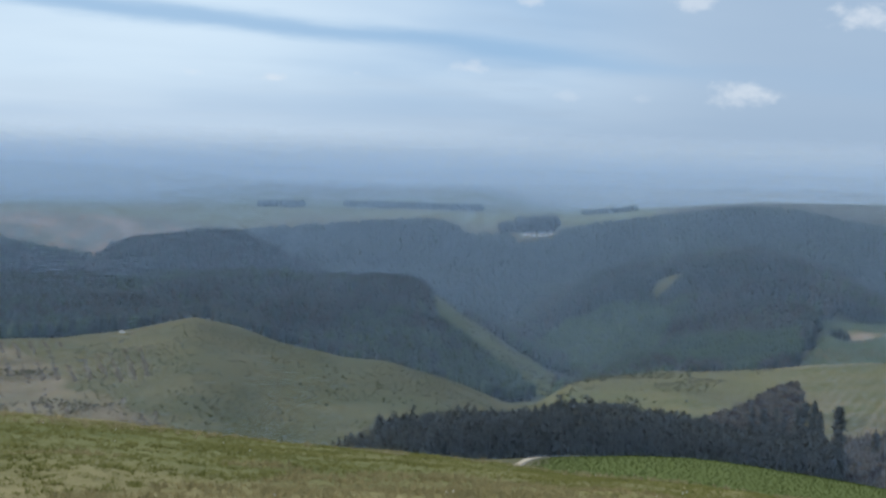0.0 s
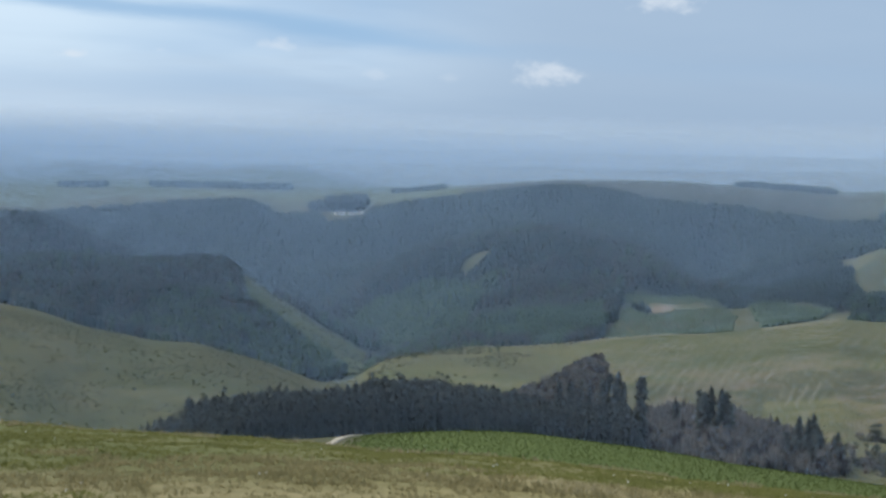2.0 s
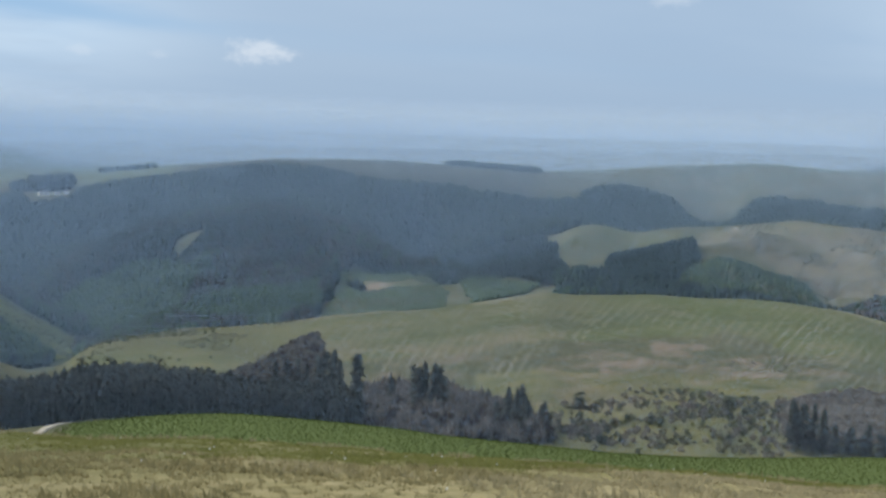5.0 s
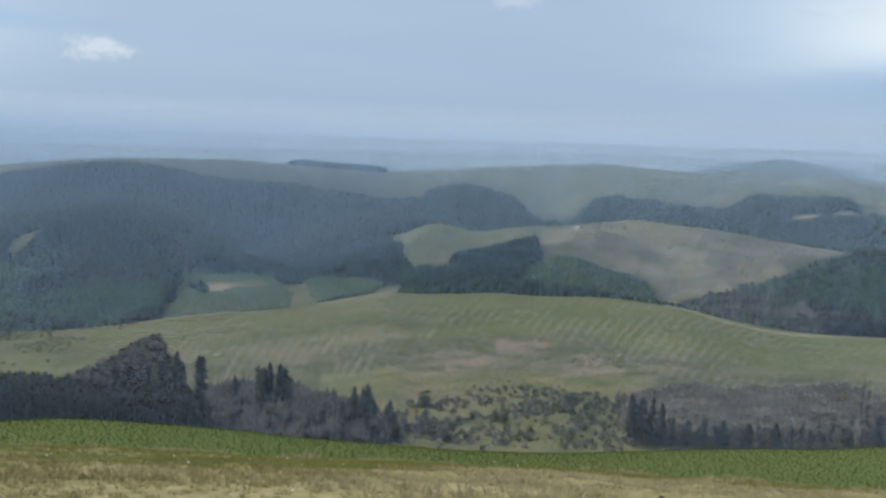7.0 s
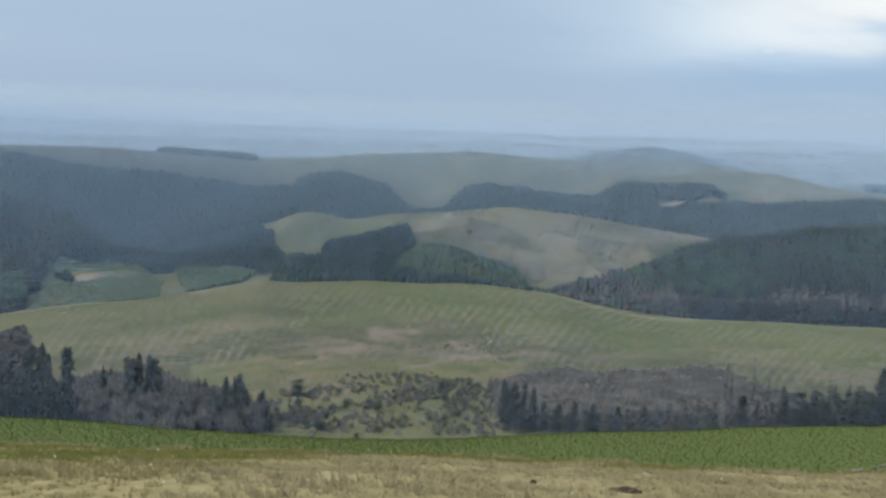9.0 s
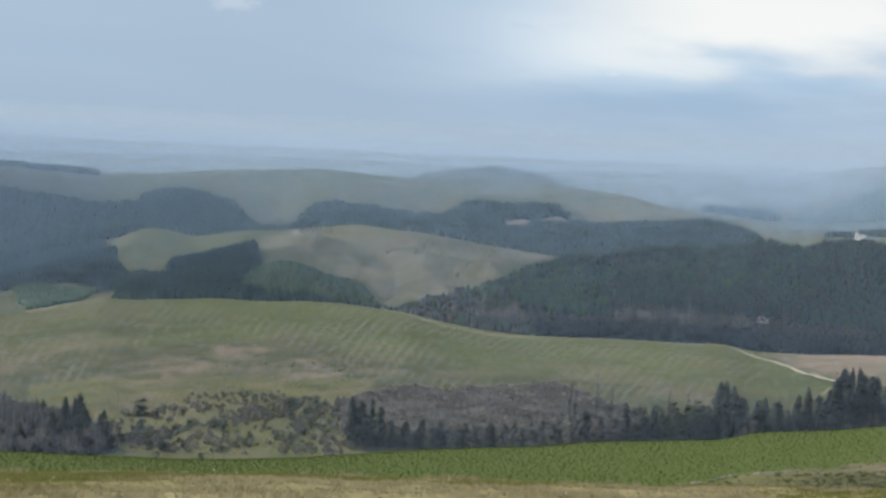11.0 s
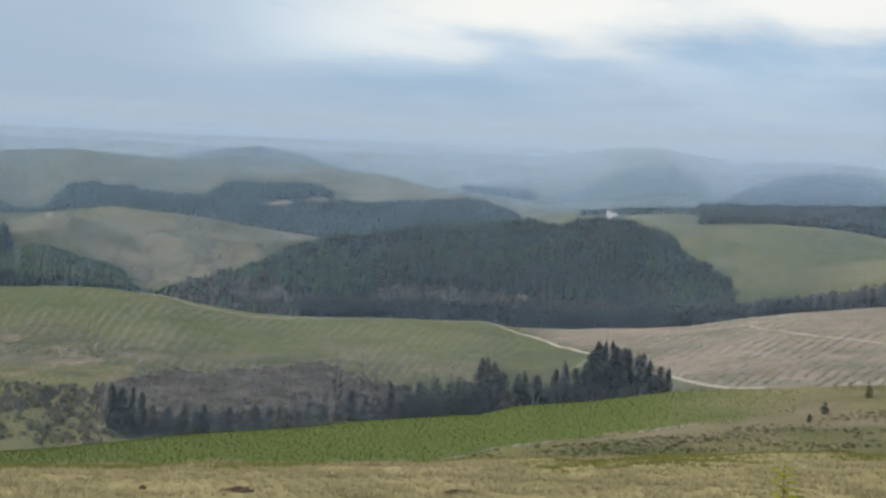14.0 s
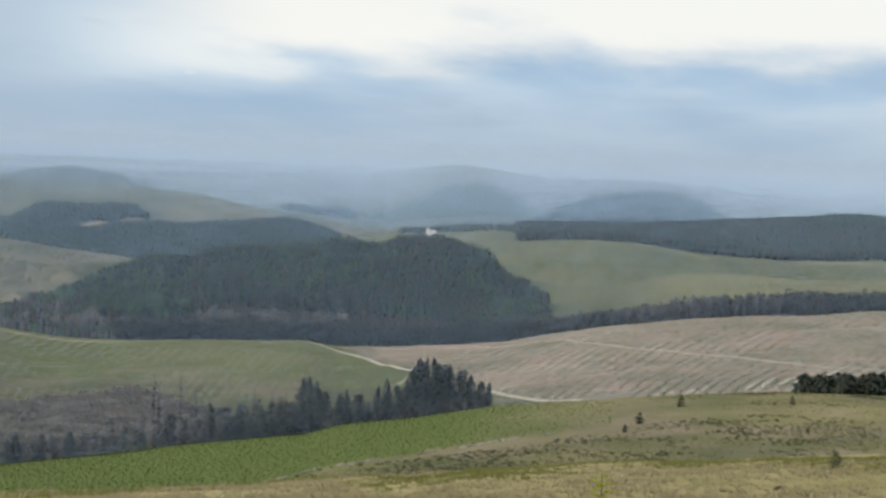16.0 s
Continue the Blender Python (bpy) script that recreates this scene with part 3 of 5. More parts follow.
CLEAR_HILL_WOOD = [(27.8, 1200), (27.6, 1420), (28.2, 1560), (29.3, 1605), (31.3, 1560), (31.5, 1480), (30.9, 1300), (30.4, 1150), (28.8, 1150)]
CLEAR_HILL_FRINGE = [(25.5, 1030), (25.4, 1400), (26.6, 1400), (27.8, 1330), (28.6, 1200), (30.8, 1130), (36.5, 1100), (38.2, 1052), (33, 1030)]
CLEAR_HILL_YOUNG = [(31.6, 1430), (33.5, 1480), (35.3, 1500), (35.9, 1420), (36.3, 1300), (36.9, 1120), (30.5, 1120), (30.9, 1300)]
LARCH_EDGE = [(38.6, 1060), (37.4, 1130), (38.5, 1330), (40.5, 1400), (42.2, 1330), (43.6, 1200), (44.2, 1110), (44.9, 1034), (41, 1040)]
NORTH_WOOD = [(44.8, 1034), (43.2, 1110), (42.2, 1220), (41.3, 1330), (40.5, 1400), (45, 1460), (57.5, 1470), (59, 1440), (60.0, 1410), (60.9, 1370), (61.7, 1310), (62.2, 1130), (62.2, 1055), (56, 1045),
              (51, 1035)]
WALL_WOOD = [(60.5, 1040), (66, 1022), (82, 1020), (82, 1062), (66, 1068), (60.5, 1090)]
FAR_WOOD = [(26.5, 2150), (26.5, 2400), (30.3, 2400), (31, 2250), (32.6, 2250), (33.6, 2400), (39, 2400), (39.9, 2340), (44.3, 2330), (44.9, 2262), (46, 2270), (52.2, 2350),
            (52.8, 2200), (50, 1850), (44, 1850), (40, 2000), (33, 2050), (30, 2060)]
RIGHT_WOOD = [(60.6, 1800), (60.3, 2350), (82, 2350), (82, 1790), (72, 1775), (68, 1790), (65, 1830)]
STRIP_WOOD = [(55.4, 2240), (55.4, 2300), (60.4, 2300), (60.4, 2240)]
YOUNG_FLAT = ([(14.8, 1010), (15.2, 1110), (15.8, 1180), (16.1, 1285), (18.5, 1295), (19.9, 1298), (20.8, 1170), (20.6, 1000)],
              [(16.0, 1345), (16.0, 1400), (16.7, 1505), (18.3, 1512), (20.3, 1345), (18.4, 1340)])
YOUNG_BLOCK = [(21.9, 1062), (21.3, 1240), (22.5, 1268), (23.9, 1274), (24.9, 1255), (24.5, 1165), (23.4, 1095)]
TRI_WOOD = [(9.4, 580), (10.3, 620), (11.4, 648), (12.6, 695), (13.2, 742), (14.0, 788), (15.1, 838), (15.5, 780), (15.3, 640), (15.6, 560), (9.6, 560)]
SAPLINGS = [(3.4, 190), (4.9, 325), (8, 342), (12, 348), (45, 346), (58, 342), (64, 332), (66, 305), (65, 262), (61.3, 249), (57.9, 241), (56.5, 239), (52.3, 230), (50.5, 216), (49.3, 211), (46, 186), (20, 184)]


def plot_mask(plots, b, r, rag=1.0):
    """1 inside the plots, with ragged edges."""
    x, y = np.sin(np.radians(b)) * r, np.cos(np.radians(b)) * r
    b2 = b + rag * 0.35 * soft_noise(x, y, 35, 11) + rag * 0.15 * soft_noise(x, y, 12, 12)
    r2 = r * (1 + rag * 0.012 * soft_noise(x, y, 30, 13))
    hit = np.zeros(b.shape)
    for p in plots:
        hit = np.maximum(hit, inside(list(p), b2, r2))
    return hit


def build_ground():
    back = np.arange(86.0, 336.0, 5.0)
    az = np.concatenate([AZ, back])
    w = ((back - AZ[-1]) / (360 + AZ[0] - AZ[-1]))[:, None]
    z = np.vstack([TABLE, TABLE[-1] * (1 - w) + TABLE[0] * w])
    b = np.repeat(az[:, None], len(RING), 1)
    r = np.repeat(RING[None, :], len(az), 0)
    x, y = np.sin(np.radians(b)) * r, np.cos(np.radians(b)) * r
    verts = np.stack([x, y, z], -1).reshape(-1, 3)
    n, k = z.shape
    i, j = np.meshgrid(np.arange(n), np.arange(k - 1), indexing="ij")
    a, c = i * k + j, ((i + 1) % n) * k + j
    faces = np.stack([a, a + 1, c + 1, c], -1).reshape(-1, 4)
    ob = new("ground", mesh_of("ground", verts, faces, [ground_cover], smooth=True))
    felled = plot_mask(FELLED, b, r) * np.where((b < 0) & (r < 1100), 0.62, 1.0) * np.where(r > 1300, 0.55 + 0.25 * soft_noise(x, y, 30, 25), 1.0)
    lush = plot_mask(LUSH, b, r) * (0.55 + 0.45 * soft_noise(x, y, 60, 21))
    lush = lush * np.where((b > 10) & (b < 26) & (r > 1020) & (r < 1500), 0.4, 1.0)
    lush = lush * np.where((b > 57) & (r > 1050) & (r < 1790), 0.6, 1.0)
    saplings = plot_mask((SAPLINGS,), b, r, 1.6)
    lush = np.where(r > 2450, (0.25 + 0.45 * soft_noise(x, y, 240, 22)) * np.where((b > 36) & (r > 3000), 0.0, 1.0), lush)
    straw = np.clip((150 - r) / 40, 0, 1)
    west = np.interp(np.where(b > 200, b - 360, b), (-70, -24, -6, 18), (1.0, 0.55, 0.58, 1.0))
    straw = straw * (1 - (1 - west) * np.clip((r - 7) / 14, 0, 1))
    straw = np.where((r > 170) & (r < 400) & (b > 50), 0.22 + 0.35 * soft_noise(x, y, 22, 24), straw)
    bank = (r > 465) & (r < 650) & (b > 22) & (b < 36.5)
    lush, straw = np.where(bank, 0.7 + 0.3 * soft_noise(x, y, 18, 34), lush), np.where(bank, 0.12 + 0.22 * soft_noise(x, y, 11, 35), straw)
    lush = np.where((r > 170) & (r < 400) & (b > 50), 0.75 + 0.25 * soft_noise(x, y, 30, 33), lush)
    woods = plot_mask((BELT, BELT_END, SPUR_WOOD, DOME_WOOD, FLAT_WOOD, FACE_WOOD, CLEAR_HILL_WOOD, NORTH_WOOD, WALL_WOOD, FAR_WOOD, RIGHT_WOOD, STRIP_WOOD, TRI_WOOD), b, r, 0.3)
    woods = np.maximum(woods, 0.6 * ((r > 2990) & (r < 4400) & (b > 61) & (b < 71) | (r > 3150) & (r < 4000) & (b > 38) & (b < 45.5)))
    woods = np.maximum(woods, 0.5 * plot_mask(FELLED[:1], b, r) * np.clip(0.35 + 0.8 * soft_noise(r * 0.5, b * 3, 14, 27) + 0.3 * soft_noise(x, y, 12, 40), 0, 1))
    heath = np.clip((r - 2290) / 40, 0, 1) * np.clip((3050 - r) / 100, 0, 1) * np.clip((b - 8.5) / 2, 0, 1) * np.clip((26.5 - b) / 2.5, 0, 1) * (b < 90)
    woods = np.maximum(woods, heath * (0.55 + 0.2 * soft_noise(x, y, 90, 29)))
    clear = plot_mask((SPUR_GLADE, DOME_GLADE), b, r, 0.3)
    woods, lush = woods * (1 - clear), np.maximum(lush, 0.7 * plot_mask((DOME_GLADE,), b, r, 0.3))
    lush = np.maximum(lush, 0.95 * plot_mask((LUSH[3],), b, r, 0.5) * (1 - woods))
    saplings = saplings * np.clip((67.5 - b) / 10, 0.2, 1.0)
    pale, red = plot_mask(PALE, b, r, 0.2), plot_mask(RED, b, r, 3.0) * np.where(b > 50, 0.8, np.where(b < 0, np.where(r > 1500, 0.8, 0.2), 0.6)) * np.clip(0.35 + 0.7 * soft_noise(x, y, 34, 23) + 0.6 * soft_noise(x, y, 9, 26) + 0.35 * soft_noise(x, y, 4, 44), 0.0, 1.0)
    red = np.where((r > 170) & (r < 400) & (b > 50), np.clip(0.13 + 0.36 * soft_noise(x, y, 17, 28) + 0.2 * soft_noise(x, y, 5, 43), 0, 0.5) * np.clip((b - 50) / 10, 0, 1) * (1 - saplings), red)
    fresh = 0.5 * plot_mask((LUSH[3], SPUR_GLADE), b, r, 0.5) * (1 - woods) + 0.2 * plot_mask((LUSH[7],), b, r, 0.5) * (0.7 + 0.3 * soft_noise(x, y, 60, 38))
    fresh = fresh + plot_mask(LUSH[:1], b, r) * np.clip((b - 24) / 16, 0.1, 0.5) * np.clip((r - 640) / 150, 0.2, 1) * (0.75 + 0.35 * soft_noise(x, y, 30, 39))
    rim = np.clip((r - 18) / 8, 0, 1) * np.clip((70 - r) / 20, 0, 1) * np.clip((36 - b) / 22, 0, 1) * (b < 90)
    fresh = fresh + rim * np.clip(0.4 + 0.3 * soft_noise(x, y, 6, 41), 0, 1)
    straw = np.where((b > 65) & (r > 1090) & (r < 1480), np.clip((b - 65) / 6, 0, 0.4) * (0.8 + 0.4 * soft_noise(x, y, 40, 42)), straw)
    fresh = fresh + np.where((r > 2420) & (r < 3300) & (b < 9) & (b > -30), 0.45 * np.clip(0.5 + 0.9 * soft_noise(x, y, 190, 45), 0, 1), 0)
    saplings = np.maximum(saplings, fresh)
    brow = (b > 14) & (b < 52) & (r > 560) & (r < 985)
    red = np.where(brow, np.maximum(red, np.clip(0.3 * soft_noise(x, y, 38, 36) + 0.35 * soft_noise(x, y, 10, 37), 0, 0.4) * np.clip((850 - r) / 160, 0.15, 1)), red)
    for name, chans in (("cover", (felled, lush, straw, saplings)), ("cover_more", (woods, pale, red, saplings))):
        data = np.stack([np.clip(c, 0, 1) for c in chans], -1).reshape(-1, 4).astype(np.float32)
        ob.data.attributes.new(name, "FLOAT_COLOR", "POINT").data.foreach_set("color", data.ravel())
    tagged(ob, "hill country of rough grass, felled plots and planted slopes", "ground", kind="structure")


build_ground()


def build_track(stops, width):
    """A worn gravel track laid on the ground through (bearing, distance) stops, with a raised middle."""
    p = np.array([(r * math.sin(radians(b)), r * math.cos(radians(b))) for b, r in stops])
    d = np.concatenate([[0], np.cumsum(np.linalg.norm(np.diff(p, axis=0), axis=1))])
    s = np.arange(0, d[-1], 3.0)
    q = np.stack([np.interp(s, d, p[:, 0]), np.interp(s, d, p[:, 1])], 1)
    for _ in range(6):
        q[1:-1] = (q[:-2] + 2 * q[1:-1] + q[2:]) / 4
    t = np.gradient(q, axis=0)
    nrm = np.stack([-t[:, 1], t[:, 0]], 1) / np.linalg.norm(t, axis=1)[:, None]
    verts = []
    for off, lift in ((-0.62, -0.5), (-0.5, 0.22), (-0.15, 0.20), (0, 0.26), (0.15, 0.20), (0.5, 0.22), (0.62, -0.5)):
        w = width * (1 + 0.15 * np.sin(s / 9.0))
        e = q + nrm * (off * w)[:, None]
        b, r = np.degrees(np.arctan2(e[:, 0], e[:, 1])), np.hypot(e[:, 0], e[:, 1])
        verts.append(np.column_stack([e, ground_at(b, r) + lift]))
    verts = np.stack(verts, 1)
    n, k = verts.shape[:2]
    i, j = np.meshgrid(np.arange(n - 1), np.arange(k - 1), indexing="ij")
    a = i * k + j
    faces = np.stack([a, a + 1, a + k + 1, a + k], -1).reshape(-1, 4)
    ob = new("track", mesh_of("track", verts.reshape(-1, 3), faces, [track_stone], smooth=True))
    return tagged(ob, "pale gravel forest track over the hill", "track", kind="structure")


build_track([(36.8, 990), (37.8, 978), (38.4, 968), (39.4, 950), (41.4, 958), (43.6, 960), (46, 972), (49, 985), (50.2, 982), (52.6, 940), (54, 885), (56, 768), (57.9, 694), (59.9, 617), (62.1, 556), (63.8, 545)], 3.4)
build_track([(3.0, 215), (3.4, 229), (3.9, 291), (4.4, 330), (5.2, 380), (6.3, 455)], 1.6)
build_track([(54.5, 960), (58, 925), (62.7, 875), (65.6, 761), (68.8, 711), (70.6, 679), (72.9, 640), (76, 610)], 1.5)
build_track([(21.9, 980), (23, 985), (24.3, 985), (25.1, 988)], 3.5)
build_track([(59.2, 1180), (59.4, 1300), (58.9, 1420), (58.5, 1520), (57.5, 1640)], 5.0)
build_track([(63.4, 1780), (65, 1768), (67, 1740), (68.7, 1712), (71, 1700), (75.6, 1696), (81, 1695)], 2.2)
build_track([(5.0, 1005), (5.4, 988), (6.5, 978), (8.5, 976), (11, 977), (14, 977), (17, 978), (19.8, 980)], 2.6)


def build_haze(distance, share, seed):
    """A bank of stand-in haze: fine level opaque strips with gaps between, thinning out upwards and varying with
    bearing.
    """
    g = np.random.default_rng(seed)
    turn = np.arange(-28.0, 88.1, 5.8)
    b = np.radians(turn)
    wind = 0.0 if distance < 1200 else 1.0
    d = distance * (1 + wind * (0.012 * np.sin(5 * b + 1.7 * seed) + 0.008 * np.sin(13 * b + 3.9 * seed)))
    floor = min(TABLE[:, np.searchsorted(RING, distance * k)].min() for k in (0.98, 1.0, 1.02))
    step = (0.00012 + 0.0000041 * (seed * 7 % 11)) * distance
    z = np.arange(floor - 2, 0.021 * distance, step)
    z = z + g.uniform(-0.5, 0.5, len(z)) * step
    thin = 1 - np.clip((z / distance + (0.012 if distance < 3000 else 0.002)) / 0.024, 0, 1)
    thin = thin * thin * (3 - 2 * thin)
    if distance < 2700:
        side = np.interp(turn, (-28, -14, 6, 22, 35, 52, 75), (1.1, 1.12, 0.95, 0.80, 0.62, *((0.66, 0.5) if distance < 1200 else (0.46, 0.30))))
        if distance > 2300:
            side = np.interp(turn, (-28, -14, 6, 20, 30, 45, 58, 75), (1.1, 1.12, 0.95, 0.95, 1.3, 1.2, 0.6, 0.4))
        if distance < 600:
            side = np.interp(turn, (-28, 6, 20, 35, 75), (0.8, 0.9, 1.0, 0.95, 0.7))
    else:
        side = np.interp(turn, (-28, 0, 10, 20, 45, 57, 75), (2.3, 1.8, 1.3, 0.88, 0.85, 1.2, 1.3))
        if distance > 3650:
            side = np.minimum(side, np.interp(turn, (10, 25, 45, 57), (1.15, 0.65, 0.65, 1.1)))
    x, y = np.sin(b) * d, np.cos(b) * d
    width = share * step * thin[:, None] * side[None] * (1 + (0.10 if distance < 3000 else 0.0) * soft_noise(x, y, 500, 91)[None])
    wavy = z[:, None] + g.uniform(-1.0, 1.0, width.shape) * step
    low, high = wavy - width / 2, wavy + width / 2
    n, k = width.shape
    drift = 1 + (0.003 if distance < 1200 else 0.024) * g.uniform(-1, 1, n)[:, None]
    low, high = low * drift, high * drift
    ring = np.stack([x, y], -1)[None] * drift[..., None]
    # every other far bank leans forwards, to even its brightness across the view
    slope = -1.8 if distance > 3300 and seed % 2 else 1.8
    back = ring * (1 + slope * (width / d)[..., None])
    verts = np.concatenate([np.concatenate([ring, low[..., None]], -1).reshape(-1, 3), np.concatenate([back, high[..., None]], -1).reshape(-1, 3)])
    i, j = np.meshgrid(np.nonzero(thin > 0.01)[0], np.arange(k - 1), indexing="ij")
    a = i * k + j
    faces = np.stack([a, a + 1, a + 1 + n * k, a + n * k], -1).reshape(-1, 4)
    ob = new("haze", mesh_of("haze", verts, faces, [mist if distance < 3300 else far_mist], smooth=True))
    tagged(ob, "thin blue haze over the valleys, made of fine tinted strips", "haze", kind="stuff")


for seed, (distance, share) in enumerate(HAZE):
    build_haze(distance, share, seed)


# ---- plants: shapes of unit height, planted many times ----
def conifer_shape(seed, tiers, sides, thin=0.0):
    """Ragged tiers of drooping branches; height 1, radius about 1."""
    g = np.random.default_rng(seed)
    verts, faces = [], []
    for i in range(tiers):
        f = i / tiers
        base, top = 0.06 + 0.86 * f, min(1.0, 0.06 + 0.86 * f + 1.75 / tiers)
        rad = (1 - f) ** 0.75 * g.uniform(0.8, 1.1) * (1 if f > 0.12 else 0.8)
        o = len(verts)
        verts.append((g.normal(0, 0.05), g.normal(0, 0.05), 1.0 if i == tiers - 1 else top))
        turn = g.uniform(0, 6.28)
        for k in range(sides * 2):
            a = turn + math.pi * k / sides + g.normal(0, 0.12)
            q = rad * (g.uniform(0.85, 1.15) if k % 2 else g.uniform(0.38, 0.62) - thin)
            verts.append((q * math.cos(a), q * math.sin(a), base + (-0.025 if k % 2 else 0.03) + g.normal(0, 0.012)))
        for k in range(sides * 2):
            faces.append((o, o + 1 + k, o + 1 + (k + 1) % (sides * 2)))
    return np.array(verts), np.array(faces)


def bush_shape(seed, count, size, stretch=1.0):
    """A loose crown of small leaf clumps with gaps; height about 1, radius about 1."""
    g = np.random.default_rng(seed)
    verts, faces = [], []
    for _ in range(count):
        d = g.normal(0, 1, 3)
        d /= np.linalg.norm(d)
        c = d * g.uniform(0.45, 1.0) ** 0.6 * g.uniform(0.7, 1.1)
        c = np.array([c[0], c[1], 0.5 + 0.5 * c[2]])
        u, v = g.normal(0, 1, 3), g.normal(0, 1, 3)
        u, v = u / np.linalg.norm(u) * size, v / np.linalg.norm(v) * size
        for q in (u, v):
            q[2] *= 0.5 * stretch
        o = len(verts)
        verts += [c - u, c + u * 0.6 + v, c + u - v]
        faces.append((o, o + 1, o + 2))
    return np.array(verts), np.array(faces)


def planted(name, label, category, spots, heights, widths, shapes, mats, seed, lean=0.0, patch=75):
    """Many plants as one mesh: spots (bearing, distance) with their heights and widths."""
    g = np.random.default_rng(seed)
    b, r = spots
    x, y, z = np.sin(np.radians(b)) * r, np.cos(np.radians(b)) * r, ground_at(b, r)
    pick, turn = g.integers(0, len(shapes), len(b)), g.uniform(0, 6.28, len(b))
    field = 0.5 + 0.42 * soft_noise(x, y, patch, seed + 7) + 0.22 * soft_noise(x, y, patch * 0.27, seed + 8) + g.normal(0, 0.16, len(b))
    mat_of = np.clip(field * len(mats), 0, len(mats) - 1).astype(int)
    all_v, all_f, slots, base = [], [], [], 0
    for s, (v, f) in enumerate(shapes):
        for m in range(len(mats)):
            k = np.nonzero((pick == s) & (mat_of == m))[0]
            if not len(k):
                continue
            c, sn = np.cos(turn[k])[:, None], np.sin(turn[k])[:, None]
            w, h = widths[k][:, None], heights[k][:, None]
            px = (v[:, 0] * c - v[:, 1] * sn) * w + lean * v[:, 2] * h + x[k][:, None]
            py = (v[:, 0] * sn + v[:, 1] * c) * w + y[k][:, None]
            pz = v[:, 2] * h + z[k][:, None] - 0.02 * h
            all_v.append(np.stack([px, py, pz], -1).reshape(-1, 3))
            all_f.append((f[None] + (np.arange(len(k)) * len(v))[:, None, None] + base).reshape(-1, 3))
            slots.append(np.full(len(k) * len(f), m))
            base += len(k) * len(v)
    ob = new(name, mesh_of(name, np.concatenate(all_v), np.concatenate(all_f), mats, np.concatenate(slots), smooth=category == "wood"))
    return tagged(ob, label, category, kind="stuff")


def sown(plot, spacing, seed, holes=()):
    """Jittered planting places inside a plot."""
    g = np.random.default_rng(seed)
    b, r = np.array(plot, float).T
    bb, rr = np.radians(np.linspace(b.min(), b.max(), 40)), np.array([r.min(), r.max()])
    xs, ys = np.sin(bb)[:, None] * rr, np.cos(bb)[:, None] * rr
    x, y = np.meshgrid(np.arange(xs.min(), xs.max(), spacing), np.arange(ys.min(), ys.max(), spacing))
    x = x + g.uniform(-0.45, 0.45, x.shape) * spacing
    y = y + g.uniform(-0.45, 0.45, y.shape) * spacing
    b2, r2 = np.degrees(np.arctan2(x, y)), np.hypot(x, y)
    ok = inside(list(plot), b2 + 0.12 * soft_noise(x, y, 25, 31), r2 * (1 + 0.006 * soft_noise(x, y, 25, 32)))
    for h in holes:
        ok &= ~inside(list(h), b2, r2)
    return b2[ok], r2[ok]


def spray_shape(seed, count, size, low=0.10, full=0.3, cone=None, taper=0.65, core=0.96, sway=0.0):
    """A fuzzy conifer: many small drooping sprays round a swaying stem, over a few inner tiers."""
    g = np.random.default_rng(seed)
    verts, faces = [list(a) for a in cone] if cone else ([], [])
    verts = [tuple(v * np.array((0.55, 0.55, core))) for v in verts]
    faces = [tuple(f) for f in faces]
    lump, bend = g.uniform(0.65, 1.3, 12), g.normal(0, 1, (12, 2)) * sway
    for _ in range(count):
        f = g.random() ** (1.25 if taper > 0.5 else 1.0)
        z = low + (1 - low) * f
        prof = min(1.0, 0.55 + (f / full) * 0.45) if f < full else ((1 - f) / (1 - full)) ** taper
        p, q = int(f * 10.99), f * 10.99 % 1
        rad = max(0.03, prof * (lump[p] * (1 - q) + lump[p + 1] * q)) * g.uniform(0.35 if sway else 0.55, 1.08)
        lean = bend[p] * (1 - q) + bend[p + 1] * q
        a = g.uniform(0, 6.283)
        c = np.array((rad * math.cos(a) + lean[0], rad * math.sin(a) + lean[1], z))
        out = np.array((math.cos(a), math.sin(a), 0)) * size * g.uniform(0.6, 1.2)
        side = np.array((-math.sin(a), math.cos(a), 0)) * size * g.uniform(0.5, 1.0)
        droop = np.array((0, 0, -0.035 - 0.04 * g.random()))
        o = len(verts)
        verts += [tuple(c - out * 0.8 - droop), tuple(c + out + side * 0.7 + droop), tuple(c + out * 0.7 - side + droop * 0.6)]
        faces.append((o, o + 1, o + 2))
    return np.array(verts), np.array(faces)


